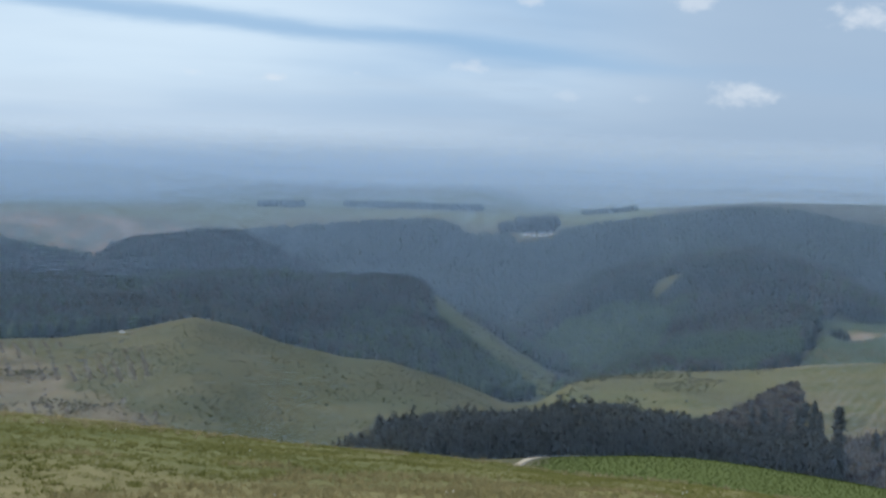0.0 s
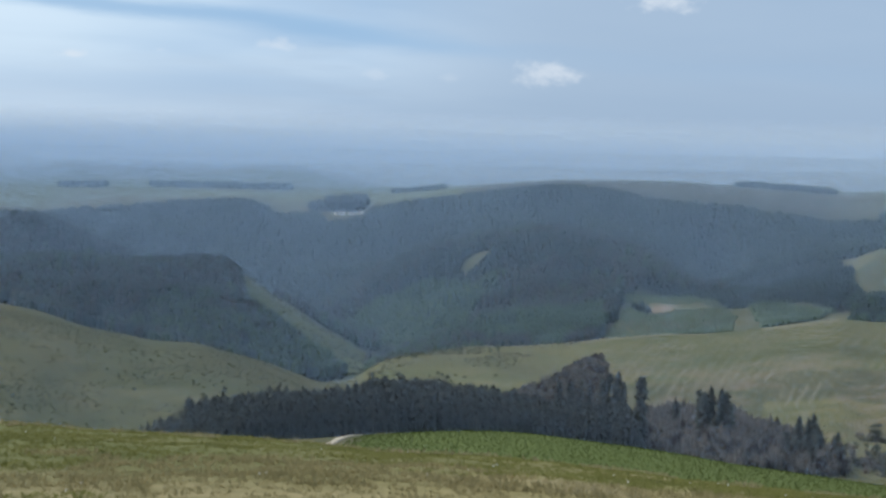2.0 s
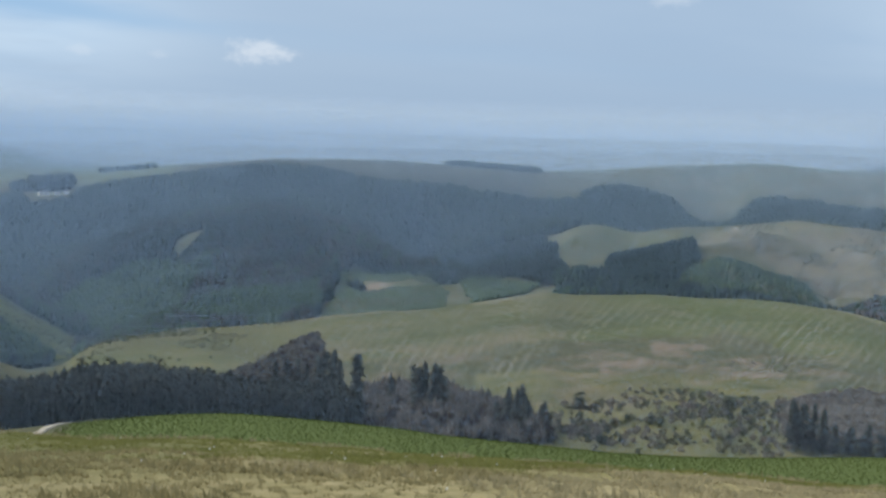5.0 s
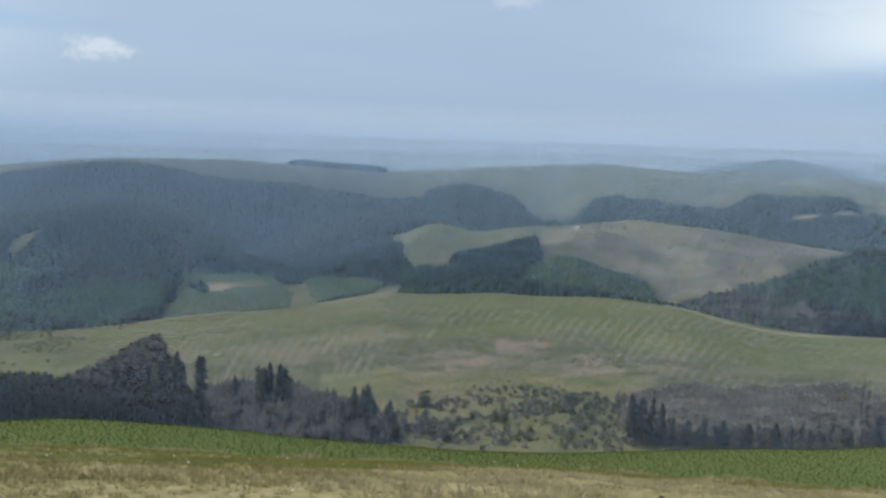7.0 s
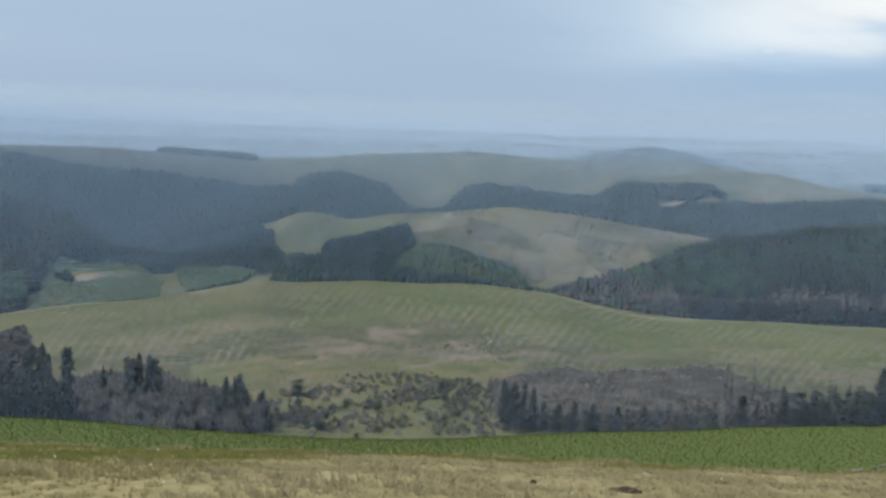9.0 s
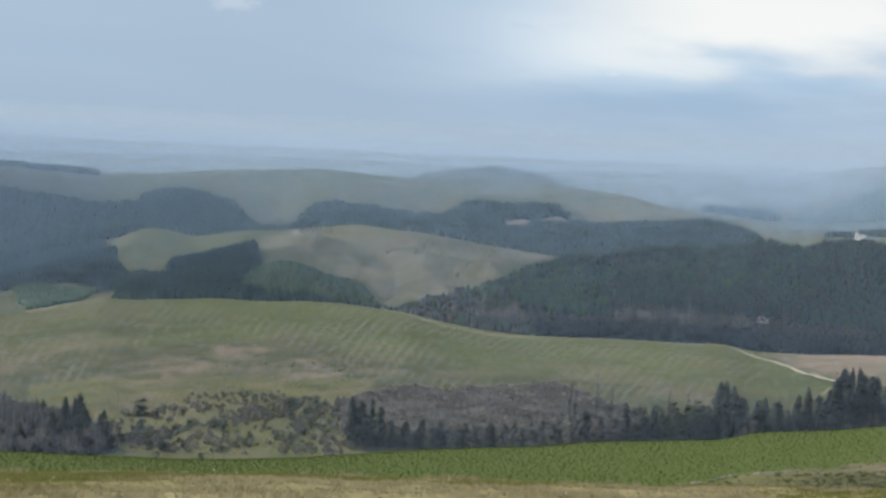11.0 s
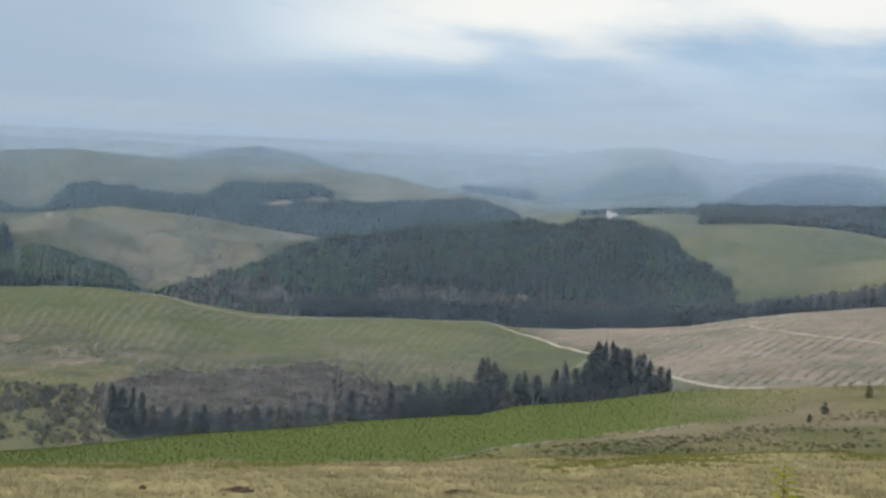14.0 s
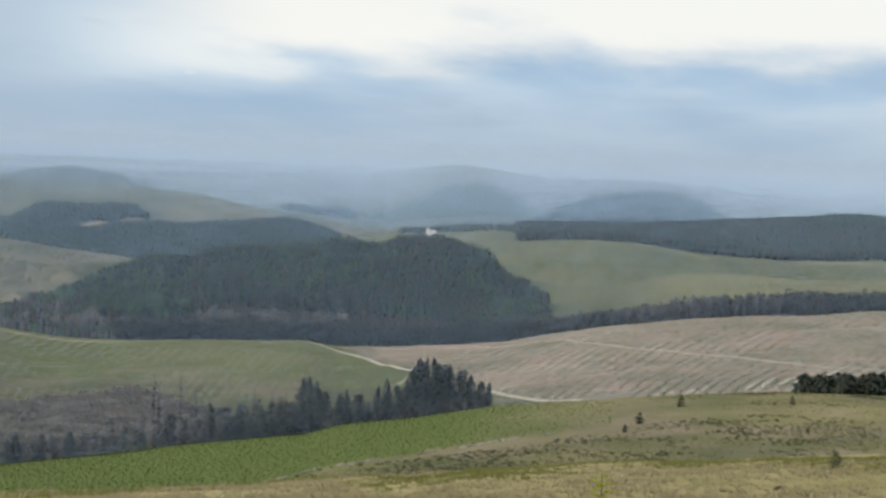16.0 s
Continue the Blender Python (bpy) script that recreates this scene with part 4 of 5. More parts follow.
def clump_shape(seed, clumps, each, size, lean=0.12, wide=0.75, low=0.10):
    """An uneven conifer crown: soft clumps of sprays hung round the stem, thinner towards a ragged top, with gaps between."""
    g = np.random.default_rng(seed)
    verts, faces = [], []
    sway = g.normal(0, lean, (8, 2))
    for k in range(clumps):
        f = (k + g.uniform(0, 1)) / clumps
        prof = min(1.0, 0.6 + f * 1.6) * max(0.10, (1 - f) ** wide)
        a, rad = g.uniform(0, 6.283), prof * g.uniform(0.15, 0.8)
        s = min(6, int(f * 7))
        c = np.array((rad * math.cos(a) + sway[s, 0], rad * math.sin(a) + sway[s, 1], low + (0.97 - low) * f))
        reach = np.array((0.40 * prof + 0.12, 0.40 * prof + 0.12, 0.055)) * g.uniform(0.7, 1.3)
        for _ in range(each):
            p = c + g.normal(0, 0.55, 3) * reach
            t = g.uniform(0, 6.283)
            out, side = np.array((math.cos(t), math.sin(t), 0)) * size * g.uniform(0.6, 1.2), np.array((-math.sin(t), math.cos(t), 0)) * size * g.uniform(0.5, 1.0)
            droop = np.array((0, 0, -0.012 - 0.02 * g.random()))
            o = len(verts)
            verts += [tuple(p - out * 0.8 - droop), tuple(p + out + side * 0.7 + droop), tuple(p + out * 0.7 - side + droop * 0.6)]
            faces.append((o, o + 1, o + 2))
    return np.array(verts), np.array(faces)


def blunt_shape(seed, sprays, sides):
    """The blunt crown of a plantation spruce: a leaning cap over a ragged skirt, with a few loose sprays."""
    g = np.random.default_rng(seed)
    verts = [(g.normal(0, 0.10), g.normal(0, 0.10), 1.0)]
    for rad, z in ((0.55, 0.80), (1.0, 0.30)):
        for k in range(sides):
            a = 6.283 * k / sides + g.normal(0, 0.2)
            q = rad * g.uniform(0.75, 1.2)
            verts.append((q * math.cos(a), q * math.sin(a), z * g.uniform(0.9, 1.08)))
    foot = len(verts)
    verts += [(0.55 * math.cos(6.283 * k / 3), 0.55 * math.sin(6.283 * k / 3), 0.0) for k in range(3)]
    faces = [(0, 1 + k, 1 + (k + 1) % sides) for k in range(sides)]
    for k in range(sides):
        n = (k + 1) % sides
        faces += [(1 + k, 1 + sides + k, 1 + sides + n), (1 + k, 1 + sides + n, 1 + n)]
    for k in range(3):
        faces.append((1 + sides + k * sides // 3, foot + k, foot + (k + 1) % 3))
    for _ in range(sprays):
        a, f = g.uniform(0, 6.283), g.uniform(0.35, 0.98)
        rad = 1.05 * (1 - f) ** 0.55 + 0.1
        o = len(verts)
        c = np.array((rad * math.cos(a), rad * math.sin(a), f))
        u, w = np.array((math.cos(a), math.sin(a), -0.1)) * 0.3, np.array((-math.sin(a), math.cos(a), 0)) * 0.28
        verts += [tuple(c - u), tuple(c + u + w), tuple(c + u - w)]
        faces.append((o, o + 1, o + 2))
    return np.array(verts), np.array(faces)


def mound_shape(seed):
    """A low irregular heap; height 1, radius 1."""
    g = np.random.default_rng(seed)
    verts = [(g.normal(0, 0.15), g.normal(0, 0.15), 1.0)]
    for rad, z in ((0.55, 0.75), (1.0, -0.15)):
        for k in range(6):
            a = k * 1.047 + g.normal(0, 0.15)
            q = rad * g.uniform(0.7, 1.25)
            verts.append((q * math.cos(a) * 1.4, q * math.sin(a) * 0.8, z * g.uniform(0.6, 1.2)))
    faces = [(0, 1 + k, 1 + (k + 1) % 6) for k in range(6)]
    for k in range(6):
        n = (k + 1) % 6
        faces += [(1 + k, 7 + k, 7 + n), (1 + k, 7 + n, 1 + n)]
    return np.array(verts), np.array(faces)


RAGGED = [clump_shape(i + 90, 9, 7, 0.40) for i in range(6)]
TWIGGY = [bush_shape(i + 75, 26, 0.36, 1.6) for i in range(4)]
COLUMN = [spray_shape(i + 30, 62, 0.34, low=0.02, full=0.62, cone=conifer_shape(i, 3, 4), taper=0.42, core=0.78, sway=0.12) for i in range(5)]
MID = [blunt_shape(i + 10, 5, 5) for i in range(7)]
FAR = [blunt_shape(i + 20, 2, 4) for i in range(6)]
SMALL_BUSH = [bush_shape(i + 70, 16, 0.5) for i in range(5)]
BUSH = [bush_shape(i, 60, 0.26) for i in range(4)]


def wood(name, label, plot, spacing, low, high, shapes, mats, seed, girth=0.17, holes=(), patch=75):
    b, r = sown(plot, spacing, seed, holes)
    g = np.random.default_rng(seed + 500)
    x, y = np.sin(np.radians(b)) * r, np.cos(np.radians(b)) * r
    h = g.uniform(low, high, len(b)) * (1 + 0.10 * soft_noise(x, y, 60, 41)) * np.where(g.random(len(b)) < 0.04, 1.15, 1)
    planted(name, label, "wood", (b, r), h, h * girth * g.uniform(0.85, 1.2, len(b)) + 0.3, shapes, mats, seed, patch=patch)


NORTH_WALL = [(43.5, 1034), (43.5, 1060), (52, 1062), (61.5, 1070), (61.5, 1050), (56, 1043), (51, 1033)]
NORTH_GAP = [(43.0, 1060), (43.0, 1130), (48, 1185), (56, 1180), (61.0, 1130), (61.5, 1068), (52, 1062)]
wood("spruce_belt", "dense dark belt of tall spruce below the grass brow", BELT, 3.3, 15.0, 16.8, COLUMN, [spruce_dark], 1, 0.13)
wood("spruce_belt", "low rounded end of the dark spruce belt", BELT_END, 3.3, 9.5, 12.5, RAGGED, [spruce_dark], 19, 0.17)
wood("spruce_wood", "dark spruce wood over a steep spur", SPUR_WOOD, 5.4, 12, 15, MID, [spruce_far, spruce_dark, spruce_far, spruce_green], 2, 0.27, holes=(SPUR_GLADE,), patch=120)
wood("spruce_wood", "dark spruce wood on a domed hill", DOME_WOOD, 5.6, 12, 16, MID, [spruce_far, spruce_dark, spruce_green], 3, 0.27,
     holes=(DOME_GLADE, DOME_LOW, DOME_FACE), patch=130)
# the sunlit tone of the dome's left flank is put into lighter needle colours
wood("young_spruce_wood", "spruce low on a domed hill's left flank, needles coloured lighter as if sunlit", DOME_LOW, 5.2, 9, 12, MID, [spruce_green, spruce_spring, spruce_green], 36, 0.33, patch=60)
wood("young_spruce_wood", "light green spruce face at the foot of a domed hill", DOME_FACE, 4.6, 10, 14, MID, [spruce_green, spruce_green, spruce_spring], 39, 0.22, patch=40)
wood("spruce_wood", "dark spruce wood on the valley flat", FLAT_WOOD, 5.0, 6, 9, MID, [spruce_far, spruce, spruce_far], 4, 0.24)
wood("spruce_wood", "wide dark wood on the far slope", FACE_WOOD, 8.0, 13, 16, FAR, [spruce_far], 5, 0.38)
wood("spruce_wood", "dark spruce block on the clear-felled hill", CLEAR_HILL_WOOD, 4.6, 9, 11, MID, [spruce_far], 6, 0.22)
wood("young_spruce_wood", "young green spruce on the clear-felled hill", CLEAR_HILL_YOUNG, 5.6, 3, 6.5, MID, [spruce_green, plantation_green, spruce_green], 7, 0.27, patch=40)
wood("young_spruce_wood", "dark fringe of spruce along the brow", CLEAR_HILL_FRINGE, 4.6, 5, 9, MID, [spruce_green, spruce, spruce_far], 18, 0.24, patch=30)
wood("spruce_wood", "tall spruce wood over a rounded hill", NORTH_WOOD, 4.9, 12, 15.5, MID, [spruce_far, spruce_dark, spruce_far, spruce_green], 8, 0.25, patch=70,
     holes=(NORTH_GAP, NORTH_WALL))
wood("larch_wood", "thin brown larch on the shoulder of the wood", LARCH_EDGE, 5.2, 5, 10, MID, [larch_brown, larch_dark, spruce_green], 35, 0.22, patch=30)
wood("spruce_belt", "straight dark wall of tall spruce along a track", NORTH_WALL, 3.4, 16.5, 18.5, COLUMN, [spruce_dark], 34, 0.13)
wood("larch_wood", "low brown larch between the wall of spruce and the hill", NORTH_GAP, 4.6, 5, 9, MID, [larch_dark, spruce_dark, larch_dark, larch_brown], 33, 0.24, patch=35)
wood("spruce_belt", "narrow belt of tall spruce behind a felled slope", WALL_WOOD, 4.0, 14, 19, COLUMN, [spruce_dark, larch_dark, larch_brown], 9, 0.16, patch=26)
wood("spruce_wood", "hazy dark woods between far hills", FAR_WOOD, 8.0, 13, 16, FAR, [spruce_far], 10, 0.38,
     holes=([(41.8, 2130), (41.8, 2212), (43.1, 2212), (43.1, 2130)], [(43.4, 2110), (43.4, 2205), (45.1, 2295), (45.1, 2180)]))
wood("spruce_wood", "broad dark wood beyond the pale field", RIGHT_WOOD, 8.0, 14, 16.5, FAR, [spruce_far, spruce_dark, spruce_far], 11, 0.36)
for k, plot in enumerate(YOUNG_FLAT):
    wood("young_plantation", "young blue-green plantation behind the brow", plot, 3.6, 1.4, 2.0, FAR, [plantation_green], 13 + k, 0.75)
wood("young_plantation", "close block of young spruce with an upright front edge", YOUNG_BLOCK, 3.0, 3.6, 4.6, FAR, [plantation_green], 15, 0.42)
wood("spruce_wood", "small dark clump among young plantations", [(16.4, 1275), (16.4, 1300), (17.1, 1305), (17.1, 1278)], 4.5, 6, 9, MID, [spruce], 16, 0.25)
wood("larch_wood", "close grey-brown larch on a steep slope", TRI_WOOD, 2.6, 1.6, 3.8, TWIGGY, [larch_dark, larch_brown, larch_dark], 17, 0.42, patch=40)
wood("spruce_wood", "dark spruce along the upper edge of the larch", [(12.5, 690), (12.9, 732), (13.5, 758), (13.6, 735), (13.0, 695)], 5.5, 2.5, 7.0, RAGGED, [spruce_dark, larch_dark], 48, 0.42)
# lone belts and clumps far off
for k, (label, plot, low, high) in enumerate((
        ("thin dark tree belt on a far field", STRIP_WOOD, 8, 11),
        ("long dark wood on a far field", [(-8.0, 2880), (-8.0, 2925), (-6.0, 2930), (-6.0, 2885)], 11, 15),
        ("long dark wood on a far field", [(-4.2, 2905), (-4.2, 2960), (1.7, 2960), (1.7, 2900)], 11, 15),
        ("long dark wood on a far field", [(6.0, 2860), (6.0, 2900), (8.4, 2890), (8.4, 2850)], 9, 13),
        ("dark wood in a hazy far valley", [(50.4, 3120), (50.2, 3300), (53.2, 3300), (53.6, 3120)], 12, 16),
        ("wooded far hill deep in haze", [(61.3, 3120), (62.2, 3380), (64.2, 3500), (68, 3500), (69.0, 3380), (70.2, 3150), (66, 3060)], 12, 18),
        ("young wood on a far hill deep in haze", [(53.8, 3180), (55.2, 3380), (57, 3500), (60, 3500), (61.1, 3380), (61.6, 3150), (57, 3100)], 6, 9))):
    wood("far_wood", label, plot, 9.0, low, high, FAR, [plantation_green if low == 6 else spruce_far], 20 + k, 0.45)
wood("far_wood", "close dark belt of trees on the plateau edge", [(20.5, 2890), (20.8, 2915), (22.6, 2915), (24.4, 2900), (24.6, 2850), (23.5, 2862), (22, 2880)], 5.0, 11, 14, FAR, [spruce], 27, 0.5)
wood("shelter_wood", "dark rounded shelter wood beside white houses", [(3.2, 2400), (3.2, 2480), (4.75, 2490), (4.8, 2385)], 6.0, 19, 25, MID, [spruce], 37, 0.42)
wood("shelter_wood", "low dark trees tapering off beside the shelter wood", [(2.4, 2420), (2.5, 2470), (3.4, 2490), (3.4, 2400)], 6.0, 9, 17, MID, [spruce], 38, 0.42)
wood("spruce_stand", "small dense stand of dark spruce behind the grass knoll", [(72.7, 405), (72.8, 445), (82, 445), (82, 405)], 3.0, 12.6, 13.8, COLUMN, [spruce_far, spruce_dark], 30, 0.22)
# shelter belt below the brashy bank, low to tall
wood("shelter_belt", "low dark spruce under the shelter belt", [(35.6, 488), (36.0, 503), (40, 506), (46, 512), (52, 522), (57, 545), (59.3, 556), (59.4, 536), (56, 515), (50, 496), (44, 488)], 4.3, 5, 10, RAGGED, [spruce_dark, spruce_light, spruce_dark, larch_dark], 31, 0.24, patch=18)
wood("shelter_belt", "close taller spruce at the end of the shelter belt", [(54.4, 528), (56, 545), (58.6, 562), (59.2, 550), (57, 525), (55, 518)], 4.4, 10, 15, RAGGED, [spruce_dark, spruce_light], 32, 0.19, patch=18)
wood("shelter_belt", "tall close spruce at the head of the shelter belt", [(56.0, 533), (56.2, 552), (57.6, 556), (57.8, 535)], 4.0, 15, 22, RAGGED, [spruce_dark, spruce_mid], 53, 0.17, patch=12)
wood("larch_wood", "thin pale stems and twigs at the foot of the shelter belt", [(51.5, 502), (54, 513), (57, 527), (59.6, 546), (59.4, 538), (56, 515), (53, 500)], 3.0, 3.5, 8, TWIGGY, [larch_brown, larch_dark], 54, 0.2, patch=12)
wood("shelter_belt", "dark spruce thickening into the belt's middle", [(47.4, 498), (47.6, 515), (51.8, 525), (55.6, 532), (56, 515), (53, 500)], 4.0, 8, 14.5, RAGGED, [spruce_dark, spruce_light], 49, 0.20, patch=18)


def scrub(name, label, plot, spacing, low, high, shapes, mats, seed, girth, gaps=-0.1, patch=26, holes=()):
    """Patchy low growth: planted only where a soft random field allows."""
    b, r = sown(plot, spacing, seed, holes)
    x, y = np.sin(np.radians(b)) * r, np.cos(np.radians(b)) * r
    g = np.random.default_rng(seed + 900)
    ok = soft_noise(x, y, patch, seed) + 0.5 * soft_noise(x, y, patch / 3, seed + 1) + g.normal(0, 0.2, len(b)) > gaps
    b, r = b[ok], r[ok]
    h = g.uniform(low, high, len(b))
    planted(name, label, "scrub", (b, r), h, h * girth * g.uniform(0.8, 1.3, len(b)), shapes, mats, seed)


brash_pale = foliage("bleached brash and dry grass", (0.13, 0.128, 0.078), (0.25, 0.235, 0.165), 30.0, 0.5, 0.1)
brash_row = foliage("half-bleached brash", (0.20, 0.19, 0.135), (0.36, 0.335, 0.26), 30.0, 0.5, 0.1)
TWIGS = [bush_shape(i + 40, 34, 0.34, 2.2) for i in range(4)]
LUMP = [mound_shape(i + 60) for i in range(5)]
BRASH = [(35.0, 590), (38.3, 637), (41, 655), (44.5, 682), (46, 650), (48.5, 575), (48.5, 520), (38.4, 515), (35.4, 520)]
scrub("brushwood", "grey dead brushwood left on a felled bank", BRASH, 3.0, 1.2, 3.2, TWIGS, [brash_grey, brash_grey, larch_brown], 40, 0.75, -0.9)
scrub("brushwood", "thin grey-brown birch and larch scrub in the valley", [(15.2, 480), (15.4, 560), (17, 600), (19.2, 610), (22, 570), (24.5, 535), (25.8, 490), (22, 470)], 3.2, 3, 8, TWIGS, [larch_brown, larch_brown, larch_dark], 41, 0.42, -0.9)
scrub("scrub_patch", "dark gorse and young spruce scrub on the valley bank", [(25, 480), (25.4, 585), (30, 600), (35, 590), (35, 480)], 3.4, 1.0, 3.2, BUSH, [bush_green, larch_brown, spruce_light, larch_brown], 42, 0.55, 0.45, 24)
scrub("brushwood", "thin brown birch scrub among the bushes of the valley bank", [(24.5, 480), (25, 590), (30, 610), (36, 600), (36, 480)], 3.0, 0.8, 2.4, TWIGS, [larch_brown, brash_grey, brash_pale], 50, 0.6, 0.4, 20)
scrub("scrub_patch", "scattered dark bushes over an olive hillside", [(-13.5, 800), (-11, 940), (-3, 960), (2.5, 900), (2, 650), (-3, 560), (-9, 560), (-11, 640)], 10.5, 0.5, 1.4, SMALL_BUSH, [heath_green, bush_green, bush_dark], 43, 0.8, 0.38, 55)
scrub("scrub_patch", "a few bushes along a hill's edge", [(5.2, 720), (6.5, 960), (11, 970), (11, 700)], 10, 1.2, 3.0, BUSH, [bush_green], 44, 0.7, 0.35, 40)
scrub("brushwood", "rough heather and brash below the saplings", [(46, 190), (49.3, 206), (52, 226), (60, 233), (65.5, 250), (69, 275), (76, 262), (76, 205), (66, 196), (58, 186), (50, 184)], 1.5, 0.15, 0.42, BUSH, [brash_pale, heath_green, brash_row, heath_dark], 45, 1.4, -0.05, 14)
scrub("brushwood", "dark bands of brash across a felled slope", [(-25, 640), (-25, 690), (-17, 720), (-13.8, 660), (-17, 650)], 2.2, 0.25, 0.7, TWIGS, [larch_brown, heath_green, brash_grey], 46, 1.1, -0.2, 14)
scrub("brushwood", "dark bands of brash across a felled slope", [(-25, 800), (-25, 825), (-17, 830), (-15.4, 770), (-17, 800)], 2.2, 0.25, 0.7, TWIGS, [larch_brown, heath_green, brash_grey], 47, 1.1, -0.2, 14)
# planted saplings
SAPLING = [conifer_shape(i + 80, 1, 3) for i in range(4)]
b, r = sown(SAPLINGS, 1.35, 50)
g = np.random.default_rng(51)
keep = g.random(len(b)) < 0.93 * np.clip((67.5 - b) / 10, 0.12, 1.0)
b, r = b[keep], r[keep]
h = g.uniform(0.14, 0.30, len(b))
planted("sapling_plantation", "close rows of low green spruce saplings", "plantation", (b, r), h, h * 1.2, SAPLING, [sapling_green], 52)

# a low bank of pale turf and stones along the plantation's lower edge
g = np.random.default_rng(56)
b = np.sort(g.uniform(49.2, 62.5, 420))
r = np.interp(b, (49.2, 50.5, 52.3, 53.5, 56.5, 57.9, 62.5), (209, 213.5, 228, 228.5, 237, 239, 251)) + g.normal(0, 0.45, len(b))
ok = soft_noise(b, 0 * b, 0.45, 57) > -0.2
b, r = b[ok], r[ok]
h = g.uniform(0.12, 0.42, len(b))
planted("turf_bank", "low broken bank of pale turf and stones below the saplings", "bank", (b, r), h, h * 1.6, LUMP, [brash_pale, brash_row], 58, patch=3)


def windrows(label, b0, b1, step, r0, r1, drift, height, mats, seed, gaps, pace=4.5):
    """Lines of brash raked up and down a felled slope."""
    g = np.random.default_rng(seed)
    lines = []
    for start in np.arange(b0, b1, step):
        r = np.arange(r0, r1, pace) + g.uniform(-1.5, 1.5)
        b = start + g.normal(0, step * 0.08) + drift * (r - r0) / 100 + 0.05 * g.normal(0, 1, len(r))
        lines.append(np.stack([b, r]))
    b, r = np.concatenate(lines, 1)
    x, y = np.sin(np.radians(b)) * r, np.cos(np.radians(b)) * r
    ok = soft_noise(x, y, 45, seed) + 0.6 * soft_noise(x, y, 12, seed + 1) + 0.5 * soft_noise(x, y, 7, seed + 3) > gaps
    b, r = b[ok], r[ok]
    h = g.uniform(0.5, 1.0, len(b)) * height
    planted("brash_windrow", label, "brushwood", (b, r), h, h * g.uniform(2.6, 4.5, len(b)), LUMP, mats, seed + 2)


windrows("pale raked brash rows across the replanted hill", 14.5, 52, 0.47, 640, 960, 0.8, 0.26, [brash_pale, brash_pale, brash_row], 60, -0.1, 2.0)
windrows("pale raked brash rows across the pink felled slope", 53, 79, 0.62, 540, 985, 1.7, 0.34, [brash_pale, brash_row, brash_white], 64, -0.5, 2.2)
windrows("strips of green regrowth between raked brash rows", 53.3, 79, 0.62, 540, 985, 1.7, 0.28, [bush_green, brash_pale], 65, -0.1, 2.0)
windrows("grey brash scattered on the clear-felled hill", 32, 44, 0.33, 1400, 1740, 0.5, 0.6, [brash_grey], 68, 0.55)
windrows("low heath scattered on the clear-felled hill", 31.8, 44, 0.28, 1400, 1760, 0.4, 0.8, [heath_green, bush_green], 69, 0.1)
windrows("grey brash scattered on the felled slope", -24, -11.5, 0.6, 570, 960, -0.3, 0.5, [larch_brown, brash_grey, larch_dark], 72, -0.1, 2.8)

# ---- the grass knoll underfoot ----
def tuft_shape(seed, blades, spread):
    g = np.random.default_rng(seed)
    verts, faces = [], []
    for _ in range(blades):
        a, d = g.uniform(0, 6.28), g.uniform(0, spread)
        x, y = d * math.cos(a), d * math.sin(a)
        w, t = g.uniform(0.04, 0.09), a + g.normal(0, 0.7)
        lean = g.uniform(0.1, 0.8)
        px, py = -math.sin(t) * w, math.cos(t) * w
        o = len(verts)
        verts += [(x - px, y - py, -0.1), (x + px, y + py, -0.1), (x + lean * math.cos(t), y + lean * math.sin(t), g.uniform(0.6, 1.0))]
        faces.append((o, o + 1, o + 2))
    return np.array(verts), np.array(faces)


TUFT = [tuft_shape(i, 11, 0.55) for i in range(5)]
CLUMP = [tuft_shape(i + 20, 6, 0.5) for i in range(5)]
g = np.random.default_rng(80)
n = 36000
b = g.uniform(-23.5, 81.5, n)
r = np.sqrt(g.uniform(9.5 ** 2, 43 ** 2, n))
# and close round the viewer's feet, on all sides
b, r = np.concatenate([b, g.uniform(-180, 180, 6000)]), np.concatenate([r, np.sqrt(g.uniform(0.3, 9.6 ** 2, 6000))])
n = len(b)
x, y = np.sin(np.radians(b)) * r, np.cos(np.radians(b)) * r
moss = 0.6 * soft_noise(x, y, 5.0, 81) + 0.4 * soft_noise(x, y, 1.6, 82) + np.clip((34 - b) / 22, -0.6, 0.85) + 0.13 * (r - 28)
h = g.uniform(0.045, 0.115, n) * (1 + 0.6 * soft_noise(x, y, 1.3, 83))
worn = (b - 19) / 9 + soft_noise(x, y, 3.0, 85) + 0.6 * soft_noise(x, y, 0.9, 86)
for name, label, mat, ok in (("straw_grass", "bleached tussock grass over the knoll", straw_blade, (moss < 0.15) & (worn > 0)),
                             ("brown_grass", "weathered brown grass over the knoll", dull_blade, (moss < 0.15) & (worn <= 0)), ("green_grass", "short olive grass between the tussocks", green_blade, moss >= 0.15)):
    planted(name, label, "grass", (b[ok], r[ok]), h[ok] * (0.6 if name == "green_grass" else 1.0), h[ok] * 1.5 + 0.05, TUFT, [mat], 84)

